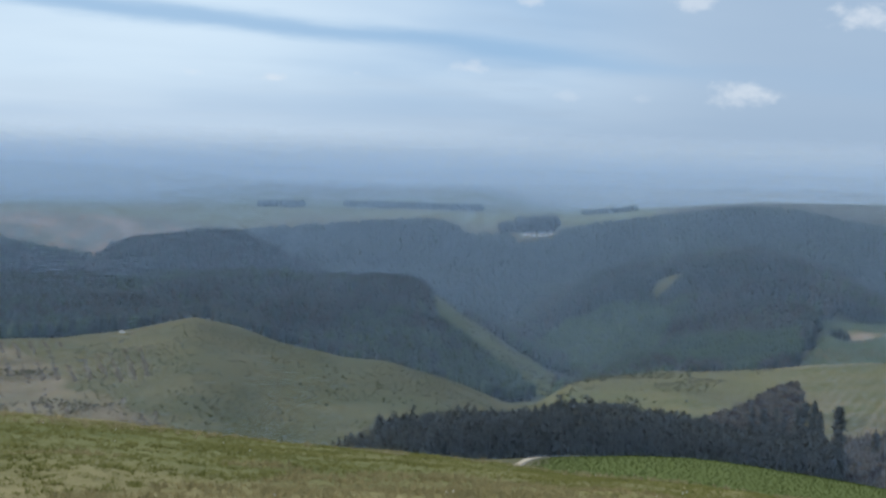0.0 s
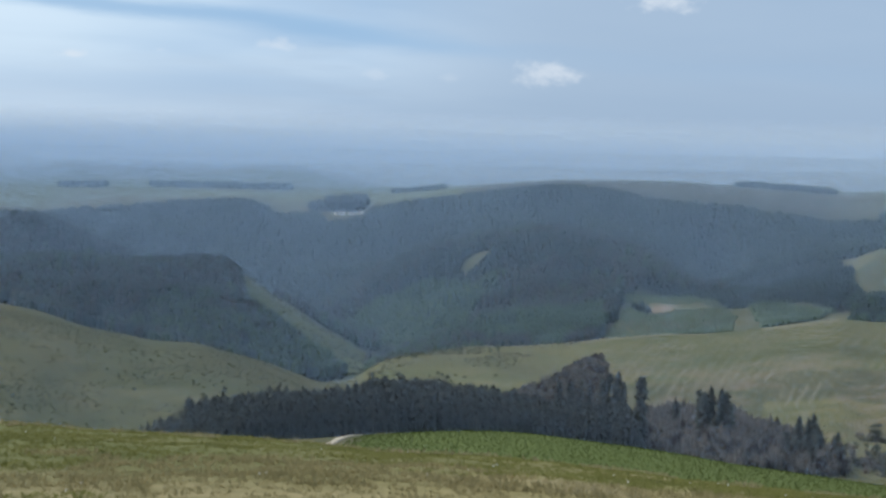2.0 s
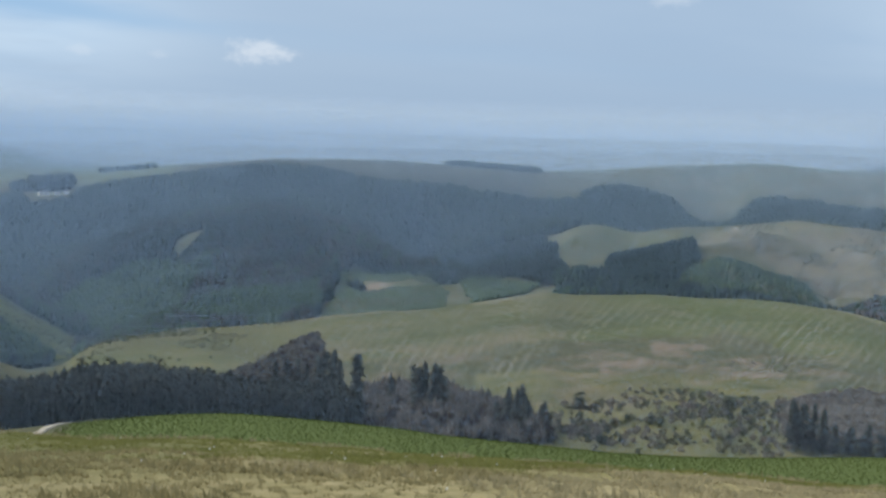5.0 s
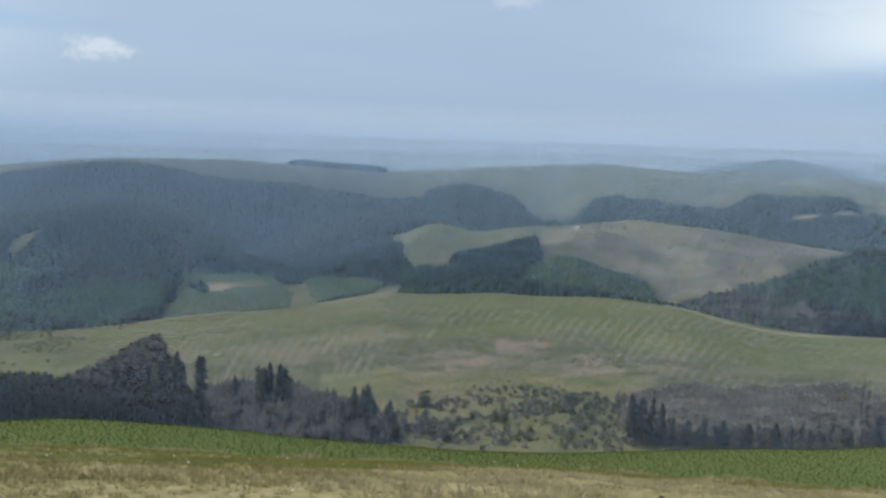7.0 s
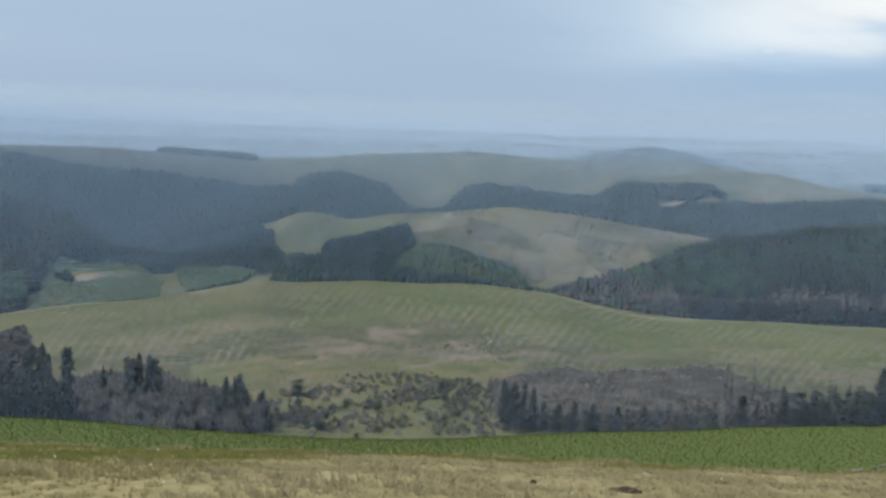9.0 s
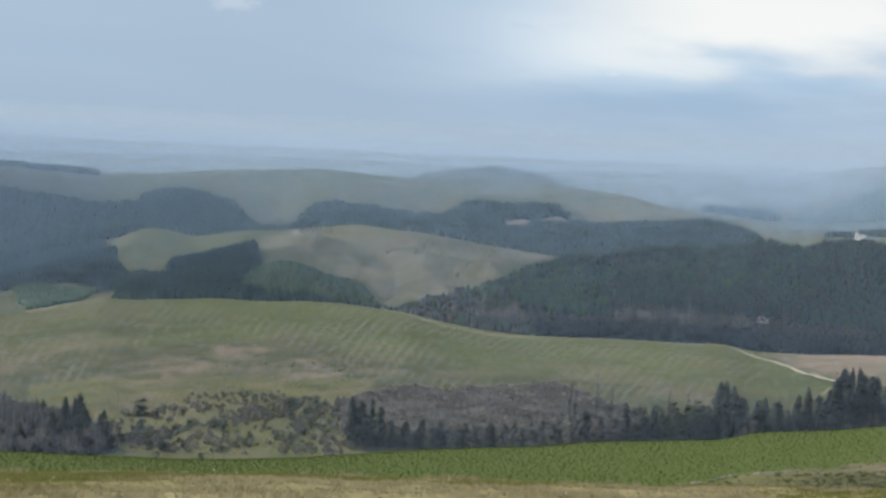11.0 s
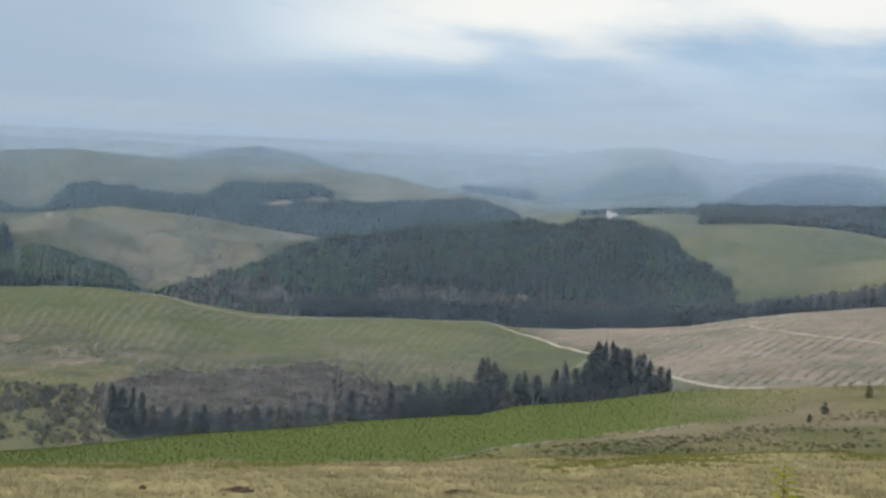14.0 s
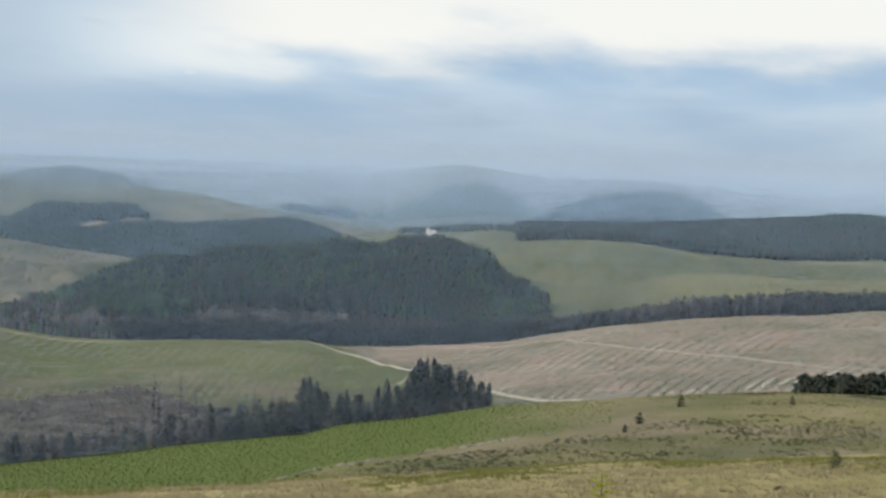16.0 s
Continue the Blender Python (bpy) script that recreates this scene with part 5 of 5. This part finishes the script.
# rough grass, heather and bracken on the slope beside the saplings
for k, (label, mat, low, high, gaps) in enumerate((("dry tussocks on the rough grass slope", straw_blade, 0.2, 0.45, 0.1), ("green tussocks on the rough grass slope", green_blade, 0.2, 0.4, -0.2),
                                                  ("olive heather on the rough grass slope", heath_green, 0.15, 0.32, 0.7))):
    scrub("rough_grass", label, [(46, 186), (49.3, 207), (55.6, 231), (60, 235), (65.5, 254), (66.5, 300), (65, 334), (72, 340), (82, 340), (82, 182), (60, 182)],
          1.25, low, high, CLUMP if k < 2 else BUSH, [mat], 150 + k, 1.5, gaps, 13)
for k, (label, mat, gaps) in enumerate((("dull grass over the far field", dull_blade, 0.0), ("green grass over the far field", heath_green, 0.1))):
    scrub("rough_grass", label, [(59.8, 1500), (59, 1760), (80, 1760), (80, 1090), (62.5, 1100), (61, 1300)], 6.5, 0.5, 1.0, CLUMP, [mat], 190 + k, 1.8, gaps, 45)
windrows("faint raked lines on the far pale field", 60, 82, 1.1, 1120, 1740, 0.25, 0.45, [brash_pale], 76, 0.05)
scrub("rough_grass", "pale rough grass between the bushes of the valley bank", [(22, 480), (22, 600), (26, 650), (36, 650), (36, 480)], 2.0, 0.5, 1.0, CLUMP, [straw_blade, green_blade, green_blade], 160, 1.3, -0.5, 13)
scrub("rough_grass", "tufted bracken and heather on the olive hillside", [(-15.5, 640), (-15.5, 900), (-13, 965), (2, 960), (3, 700), (-2, 540), (-11, 560)], 4.0, 0.25, 0.6, SMALL_BUSH, [heath_green, bush_green, heath_green], 161, 1.9, -0.05, 45)
scrub("scrub_patch", "low bushes down a steep grass slope between woods", [(-0.7, 1450), (5.2, 1435), (5.2, 1080), (4.1, 1105), (3.3, 1185), (2.2, 1212), (0, 1265)], 7.0, 1.0, 3.0, BUSH, [heath_green, bush_green, heath_green], 162, 0.9, 0.0, 40)
scrub("rough_grass", "tufted heath and dry grass on the hill's shoulder", [(4.8, 740), (5.4, 970), (14.5, 972), (12.5, 860), (10.5, 700)], 4.5, 0.4, 1.1, BUSH, [heath_green, brash_pale, bush_green], 163, 1.3, 0.15, 30)
for k, (label, mat, gaps) in enumerate((("dull moor grass over the replanted hill", dull_blade, 0.0), ("dark heather over the replanted hill", heath_dark, 0.1), ("bleached grass over the replanted hill", brash_pale, 0.2))):
    scrub("rough_grass", label, [(5, 700), (6, 955), (14, 960), (22, 965), (38, 962), (52, 965), (55, 760), (57, 690), (46, 700), (38, 680), (24, 640), (14, 700)], 5.2, 0.4, 0.8, CLUMP, [mat], 180 + k, 1.5, gaps, 30)
# tall bleached tussocks along the brow of the knoll
g = np.random.default_rng(170)
b, r = g.uniform(-22, 50, 1500), g.uniform(36.5, 41.5, 1500)
ok = soft_noise(b * 0.6, r * 0.5, 1.0, 171) > -0.15
b, r = b[ok], r[ok]
h = g.uniform(0.10, 0.24, len(b))
planted("brow_tussocks", "tall bleached tussocks along the edge of the knoll", "grass", (b, r), h, h * 1.1, TUFT, [straw_blade], 172)
scrub("brushwood", "pale stumps and brash dotted over reddish ground", [(27.0, 690), (29.4, 750), (35.0, 740), (36.5, 680), (34.8, 630), (31.5, 590), (28.5, 615)], 7.0, 0.4, 1.0, TWIGS, [brash_white, larch_brown, brash_white], 164, 1.1, 0.1, 25)


# ---- single things ----
def part(name, bm, mat, parent, label=""):
    me = bpy.data.meshes.new(name)
    bm.to_mesh(me)
    bm.free()
    me.materials.append(mat)
    ob = new(name, me)
    ob.parent = parent
    return tagged(ob, label)


def thing(name, at, label, category, group="", turn=0.0):
    ob = new(name)
    ob.matrix_basis = Matrix.Translation(at) @ pose(0, 0, 0, 0, 0, turn)
    return tagged(ob, label, category, group)


def from_shape(shape, width, height, lift=0.0):
    bm = bmesh.new()
    vs = [bm.verts.new((p[0] * width, p[1] * width, p[2] * height + lift)) for p in shape[0]]
    for f in shape[1]:
        bm.faces.new([vs[i] for i in f])
    return bm


def rod(points, radii, sides=6):
    """A tapered, bent stem."""
    bm = bmesh.new()
    rings = []
    for p, q in zip(points, radii):
        rings.append([bm.verts.new((p[0] + q * math.cos(6.283 * k / sides), p[1] + q * math.sin(6.283 * k / sides), p[2])) for k in range(sides)])
    for lo, hi in zip(rings, rings[1:]):
        for k in range(sides):
            bm.faces.new((lo[k], lo[(k + 1) % sides], hi[(k + 1) % sides], hi[k]))
    bm.faces.new(rings[-1])
    return bm


def box(size, at, bevel=0.0):
    bm = bmesh.new()
    bmesh.ops.create_cube(bm, size=1.0, matrix=Matrix.Translation(at) @ Matrix.Diagonal((*size, 1)))
    if bevel:
        bmesh.ops.bevel(bm, geom=bm.edges[:], offset=bevel, segments=2, affect="EDGES", profile=0.5)
    return bm


def conifer_tree(seed, mat, girth, clumps, each, wide, label):
    """A single spruce or larch, 20 m high, at the origin: a bare stem and an uneven crown."""
    t = thing("conifer_tree", (0, 0, 0), label, "tree", "trees on the valley floor")
    g = np.random.default_rng(seed)
    part("trunk", rod([(g.normal(0, 0.06) * k, g.normal(0, 0.06) * k, -0.6 + k * 2.5) for k in range(8)], [0.26 - 0.031 * k for k in range(8)]), bark, t)
    crown = clump_shape(seed, clumps, each, 0.24, 0.10, wide, 0.06)
    if wide > 0.65:
        crown = spray_shape(seed, 20 * clumps, 0.22, 0.03, 0.22, None, wide, 0.9, 0.07)
    part("crown", from_shape(crown, 20 * girth, 19.4, 0.5), mat, t)
    return t


models = [conifer_tree(201, spruce_mid, 0.150, 18, 24, 0.70, "tall dark spruce with ragged branches in valley scrub"),
          conifer_tree(202, spruce_light, 0.105, 15, 16, 0.65, "slender dark spruce standing above the scrub"),
          conifer_tree(203, larch_dark, 0.085, 12, 8, 0.55, "bare brown larch standing above the brushwood"),
          conifer_tree(204, spruce_mid, 0.190, 20, 24, 0.60, "broad dark spruce with an uneven rounded top"),
          conifer_tree(205, spruce_light, 0.170, 16, 18, 0.60, "broad grey-green spruce with an open crown"),
          conifer_tree(206, bush_dark, 0.42, 14, 16, 0.45, "low spreading dark tree on the valley bank")]
# bearing, distance, height, kind
WEST_TREES = ((13.39, 570, 18.1, 0), (13.85, 575, 18.1, 3), (14.32, 575, 19.3, 4), (14.72, 570, 19, 0), (15.21, 560, 23.5, 4), (15.54, 562, 26.5, 3), (15.89, 558, 27.2, 0), (16.14, 555, 23.3, 0), (16.92, 575, 24.2, 3), (17.11, 575, 23.3, 4), (18.45, 560, 16, 0), (19.42, 545, 23.0, 4), (19.69, 542, 23.3, 3), (19.96, 545, 25.3, 0), (20.25, 540, 25.3, 0), (20.54, 545, 22.9, 3), (20.8, 538, 18, 4), (23.55, 510, 18.6, 0), (23.87, 505, 19.0, 0), (24.19, 505, 20.9, 3), (24.42, 500, 17.3, 0), (25.05, 508, 13.1, 0), (25.39, 500, 8.7, 1), (23.15, 500, 14, 4))
SCRUB_TREES = ((26.67, 560, 8.295, 5), (27.39, 555, 8.82, 5), (28.4, 560, 8.19, 5), (27.85, 545, 5.67, 5), (28.71, 540, 5.88, 5), (29.05, 520, 5.04, 5), (29.79, 530, 10.29, 5), (30.17, 525, 9.345, 5), (30.78, 515, 7.35, 5), (31.32, 512, 7.035, 5), (31.94, 530, 8.295, 5), (32.43, 510, 6.72, 5), (32.81, 505, 5.67, 5), (35.11, 520, 16.8, 2), (35.76, 500, 21.1, 0), (36.18, 498, 19.6, 3), (36.54, 500, 18.8, 4), (36.93, 497, 17.7, 0), (37.28, 495, 12.7, 1), (60.55, 1290, 17, 3), (60.72, 1296, 20, 0), (60.35, 1330, 16, 3))
MIDDLE_TREES = ((37.42, 495, 12.3, 0), (38.03, 495, 11.4, 3), (38.76, 497, 12.1, 4), (39.63, 495, 12, 0), (40.34, 496, 12.7, 1), (40.66, 496, 11.1, 3), (41.08, 497, 7.2, 1), (41.83, 497, 8.5, 3), (42.47, 498, 9.2, 4), (43.14, 497, 8, 0), (44, 499, 8.4, 1), (44.72, 500, 7.2, 3), (45.86, 505, 13.5, 3), (45.17, 560, 27.9, 2), (45.38, 560, 24.7, 2), (46.3, 560, 26.4, 2), (46.93, 560, 19.6, 2), (47.61, 515, 15.5, 0), (48.05, 520, 16.5, 1))
EAST_TREES = ((48.82, 512, 14.3, 0), (49.42, 525, 21.3, 2), (50.17, 525, 21.7, 2), (50.78, 525, 18.2, 2), (51.32, 520, 19.8, 1), (51.54, 522, 23.3, 3), (51.83, 520, 23.5, 0), (52.14, 518, 21.5, 0), (52.48, 518, 17.7, 3), (53.16, 520, 15.9, 4), (53.39, 520, 17.6, 0), (53.68, 522, 16.1, 1), (54, 525, 15.5, 3), (54.62, 528, 18.2, 0), (55.16, 530, 20.9, 0), (55.59, 528, 17.9, 3))
END_TREES = ((55.95, 530, 19.8, 0), (56.28, 538, 24.8, 3), (56.54, 542, 28.0, 3), (56.76, 545, 27.6, 0), (57.12, 540, 26.8, 4), (57.39, 545, 25.0, 3), (57.61, 540, 24.6, 3), (57.92, 545, 22.6, 0), (58.21, 540, 20.6, 3), (58.44, 545, 19.8, 4), (58.73, 548, 17.2, 0), (59.04, 548, 15.6, 1), (59.23, 550, 13.7, 3), (59.53, 553, 12.3, 0))
g = np.random.default_rng(300)
used = set()
for b, r, h, kind in WEST_TREES + SCRUB_TREES + MIDDLE_TREES + EAST_TREES + END_TREES:
    wide = (20 / h) ** (0.1 if kind == 5 else 0.35)
    grow = Matrix.Diagonal((h / 20 * wide * g.uniform(0.85, 1.2), h / 20 * wide * g.uniform(0.85, 1.2), h / 20, 1))
    place = Matrix.Translation(spot(b, r)) @ pose(0, 0, 0, g.normal(0, 1.2), g.normal(0, 1.2), g.uniform(0, 360)) @ grow
    if kind in used:
        copy_thing(models[kind], place)
    else:
        models[kind].matrix_basis = place
        used.add(kind)


def shrub(at, size, mat, label, category="shrub", seed=1):
    t = thing("shrub", at, label, category, "shrubs on the grass slope", seed * 37)
    part("stem", rod([(0, 0, -0.1 * size), (0.03 * size, 0, 0.25 * size), (0.02 * size, 0.04 * size, 0.55 * size)], [0.05 * size, 0.04 * size, 0.02 * size]), bark, t)
    part("leaves", from_shape(spray_shape(seed + 400, 150, 0.30, 0.0, 0.25), 0.40 * size, 1.0 * size, 0.03 * size), mat, t)


for k, (b, r, s) in enumerate(((67.8, 292, 2.6), (66.1, 262, 2.2), (65.5, 249, 1.5), (72.4, 292, 1.9), (73.1, 241, 1.1), (60.6, 206, 0.9), (71.2, 266, 0.8))):
    shrub(spot(b, r), s, (bush_green, spruce, spruce)[k % 3], "small dark-green shrub on the rough grass slope", seed=k)
shrub(spot(74.3, 33), 0.42, bush_green, "low dark-green shrub in bleached grass", seed=21)


def seedling(at, size, label):
    """An upright stalk with pairs of broad leaves."""
    t = thing("sapling", at, label, "plant")
    part("stem", rod([(0, 0, -0.05), (0.01, 0.01, size * 0.5), (0.0, 0.03, size)], [0.008, 0.006, 0.003]), bark, t)
    g = np.random.default_rng(7)
    for k in range(26):
        bm = bmesh.new()
        a, z, s = 2.4 * k, size * (0.18 + 0.032 * k), size * g.uniform(0.2, 0.32) * (1.25 - 0.025 * k)
        c, n = math.cos(a), math.sin(a)
        pts = [(0, 0, 0), (0.5, 0.28, 0.12), (1.0, 0.12, 0.16), (1.25, 0, 0.10), (1.0, -0.12, 0.16), (0.5, -0.28, 0.12)]
        bm.faces.new([bm.verts.new(((p * c - q * n) * s, (p * n + q * c) * s, z + w * s)) for p, q, w in pts])
        part("leaf", bm, leaf_yellow, t)


seedling(spot(64.7, 19.5), 0.85, "young yellow-leaved sapling in bleached grass")


def soil_mound(at, w, h, seed):
    bm = bmesh.new()
    bmesh.ops.create_icosphere(bm, subdivisions=3, radius=1.0)
    g = np.random.default_rng(seed)
    for v in bm.verts:
        n = noise.noise(v.co * 2.2 + Vector((seed, 0, 0))) * 0.35
        v.co = Vector((v.co.x * w * (1 + n), v.co.y * w * 0.7 * (1 + n), max(v.co.z, -0.3) * h * (1 + 1.5 * n)))
    me = bpy.data.meshes.new("soil_mound")
    bm.to_mesh(me)
    bm.free()
    me.materials.append(soil)
    ob = new("soil_mound", me)
    ob.matrix_basis = Matrix.Translation(at)
    tagged(ob, "dark mound of bare peaty soil in the grass", "soil mound", "mounds on the knoll")


for k, (b, r, w) in enumerate(((41.0, 19.5, 0.26), (41.5, 19.7, 0.14), (50.6, 21.5, 0.26), (51.2, 21.8, 0.16), (37.1, 20.5, 0.07), (72.1, 27, 0.16))):
    soil_mound(spot(b, r, 0.02), w, 0.08, k)

# white seed heads dotted in the grass
g = np.random.default_rng(90)
b, r = g.uniform(-20, 78, 60), g.uniform(12, 38, 60)
h = g.uniform(0.12, 0.2, 60)
seed_white = plain("white seed heads", (0.62, 0.60, 0.54), (0.78, 0.76, 0.70), 3.0)
planted("seed_heads", "white cotton-like seed heads dotted in the grass", "flowers", (b, r), h, np.full(60, 0.013), [(bush_shape(99, 14, 0.6)[0] * (1, 1, 0.22) + (0, 0, 0.8), bush_shape(99, 14, 0.6)[1])], [seed_white], 91)


def house(at, turn, length, depth, eaves, label):
    """A plain gabled farmhouse."""
    t = thing("house", at, label, "house", "farm buildings", turn)
    ridge = eaves + depth * 0.42
    bm = bmesh.new()
    ends = []
    for sx in (-0.5, 0.5):
        ends.append([bm.verts.new((sx * length, y, z)) for y, z in ((-depth / 2, -2), (depth / 2, -2), (depth / 2, eaves), (0, ridge), (-depth / 2, eaves))])
    bm.faces.new(ends[0]), bm.faces.new(ends[1][::-1])
    for k in (0, 1, 4):
        bm.faces.new((ends[0][k], ends[1][k], ends[1][(k + 1) % 5], ends[0][(k + 1) % 5]))
    wall = part("wall", bm, wall_white, t)
    bm = bmesh.new()
    for s in (-1, 1):
        lo = [bm.verts.new((x * (length / 2 + 0.4), s * (depth / 2 + 0.4), eaves - 0.25 + d)) for x in (-1, 1) for d in (0, 0.25)]
        hi = [bm.verts.new((x * (length / 2 + 0.4), 0, ridge + 0.05 + d)) for x in (-1, 1) for d in (0, 0.25)]
        for q in ((0, 2, 2, 0), (1, 3, 3, 1)):
            bm.faces.new((lo[q[0]], lo[q[1]], hi[q[2]], hi[q[3]]))
        bm.faces.new((lo[0], lo[2], lo[3], lo[1]))
    roof = part("roof", bm, slate, t)
    part("chimney", box((0.9, 0.9, 1.8), (length * 0.42, 0, ridge + 0.7), 0.06), wall_white, roof)
    for x in (-0.3, 0.05, 0.33):
        win = part("window", box((1.1, 0.12, 1.4), (x * length, -depth / 2 - 0.03, eaves * 0.55)), glass_dark, wall)
    part("door", box((1.0, 0.12, 2.0), (-0.13 * length, -depth / 2 - 0.03, 1.0)), bark, wall)


for b, r, turn, ln, dp, ev in ((3.6, 2330, 30, 8, 6, 4.5), (3.85, 2322, -15, 7, 6, 5), (4.25, 2326, 10, 10, 6, 3.5), (4.6, 2328, -25, 8, 6, 3.6)):
    house(spot(b, r), turn - b, ln, dp, ev, "white farmhouse with a slate roof before a dark wood")


def van(at, turn):
    t = thing("van", at, "white van parked on a distant hillside", "vehicle", "", turn)
    body = part("body", box((5.6, 2.1, 1.9), (0, 0, 1.45), 0.18), van_white, t)
    part("cab", box((1.6, 2.0, 1.0), (3.1, 0, 1.0), 0.2), van_white, t)
    part("windscreen", box((0.1, 1.7, 0.7), (2.86, 0, 1.95), 0.03), glass_dark, body)
    for x in (-1.8, 2.4):
        for y in (-0.95, 0.95):
            bm = bmesh.new()
            bmesh.ops.create_cone(bm, cap_ends=True, segments=16, radius1=0.38, radius2=0.38, depth=0.25, matrix=Matrix.Translation((x, y, 0.38)) @ Matrix.Rotation(radians(90), 4, "X"))
            part("wheel", bm, rubber, t)


van(spot(46.9, 2672), 40)


def stone_heap(at, w, h, seed):
    bm = bmesh.new()
    bmesh.ops.create_icosphere(bm, subdivisions=4, radius=1.0)
    for v in bm.verts:
        n = noise.fractal(v.co * 2.0 + Vector((seed, 3, 0)), 0.8, 2.0, 4) * 0.25
        v.co = Vector((v.co.x * w * (1 + n), v.co.y * w * 0.6 * (1 + n), max(v.co.z, -0.2) * h * (1 + n)))
    me = bpy.data.meshes.new("stone_heap")
    bm.to_mesh(me)
    bm.free()
    me.materials.append(pale_stone)
    ob = new("stone_heap", me)
    ob.matrix_basis = Matrix.Translation(at)
    tagged(ob, "pale heap of quarried stone beside the wood", "stone heap", "stone heaps")


for k, (b, r, w, h) in enumerate(((56.72, 1480, 13, 23), (57.1, 1484, 9, 19), (33.0, 1735, 4, 1.2), (-13.6, 962, 2.2, 1.8), (61.3, 1115, 4, 3))):
    stone_heap(spot(b, r), w, h, k)
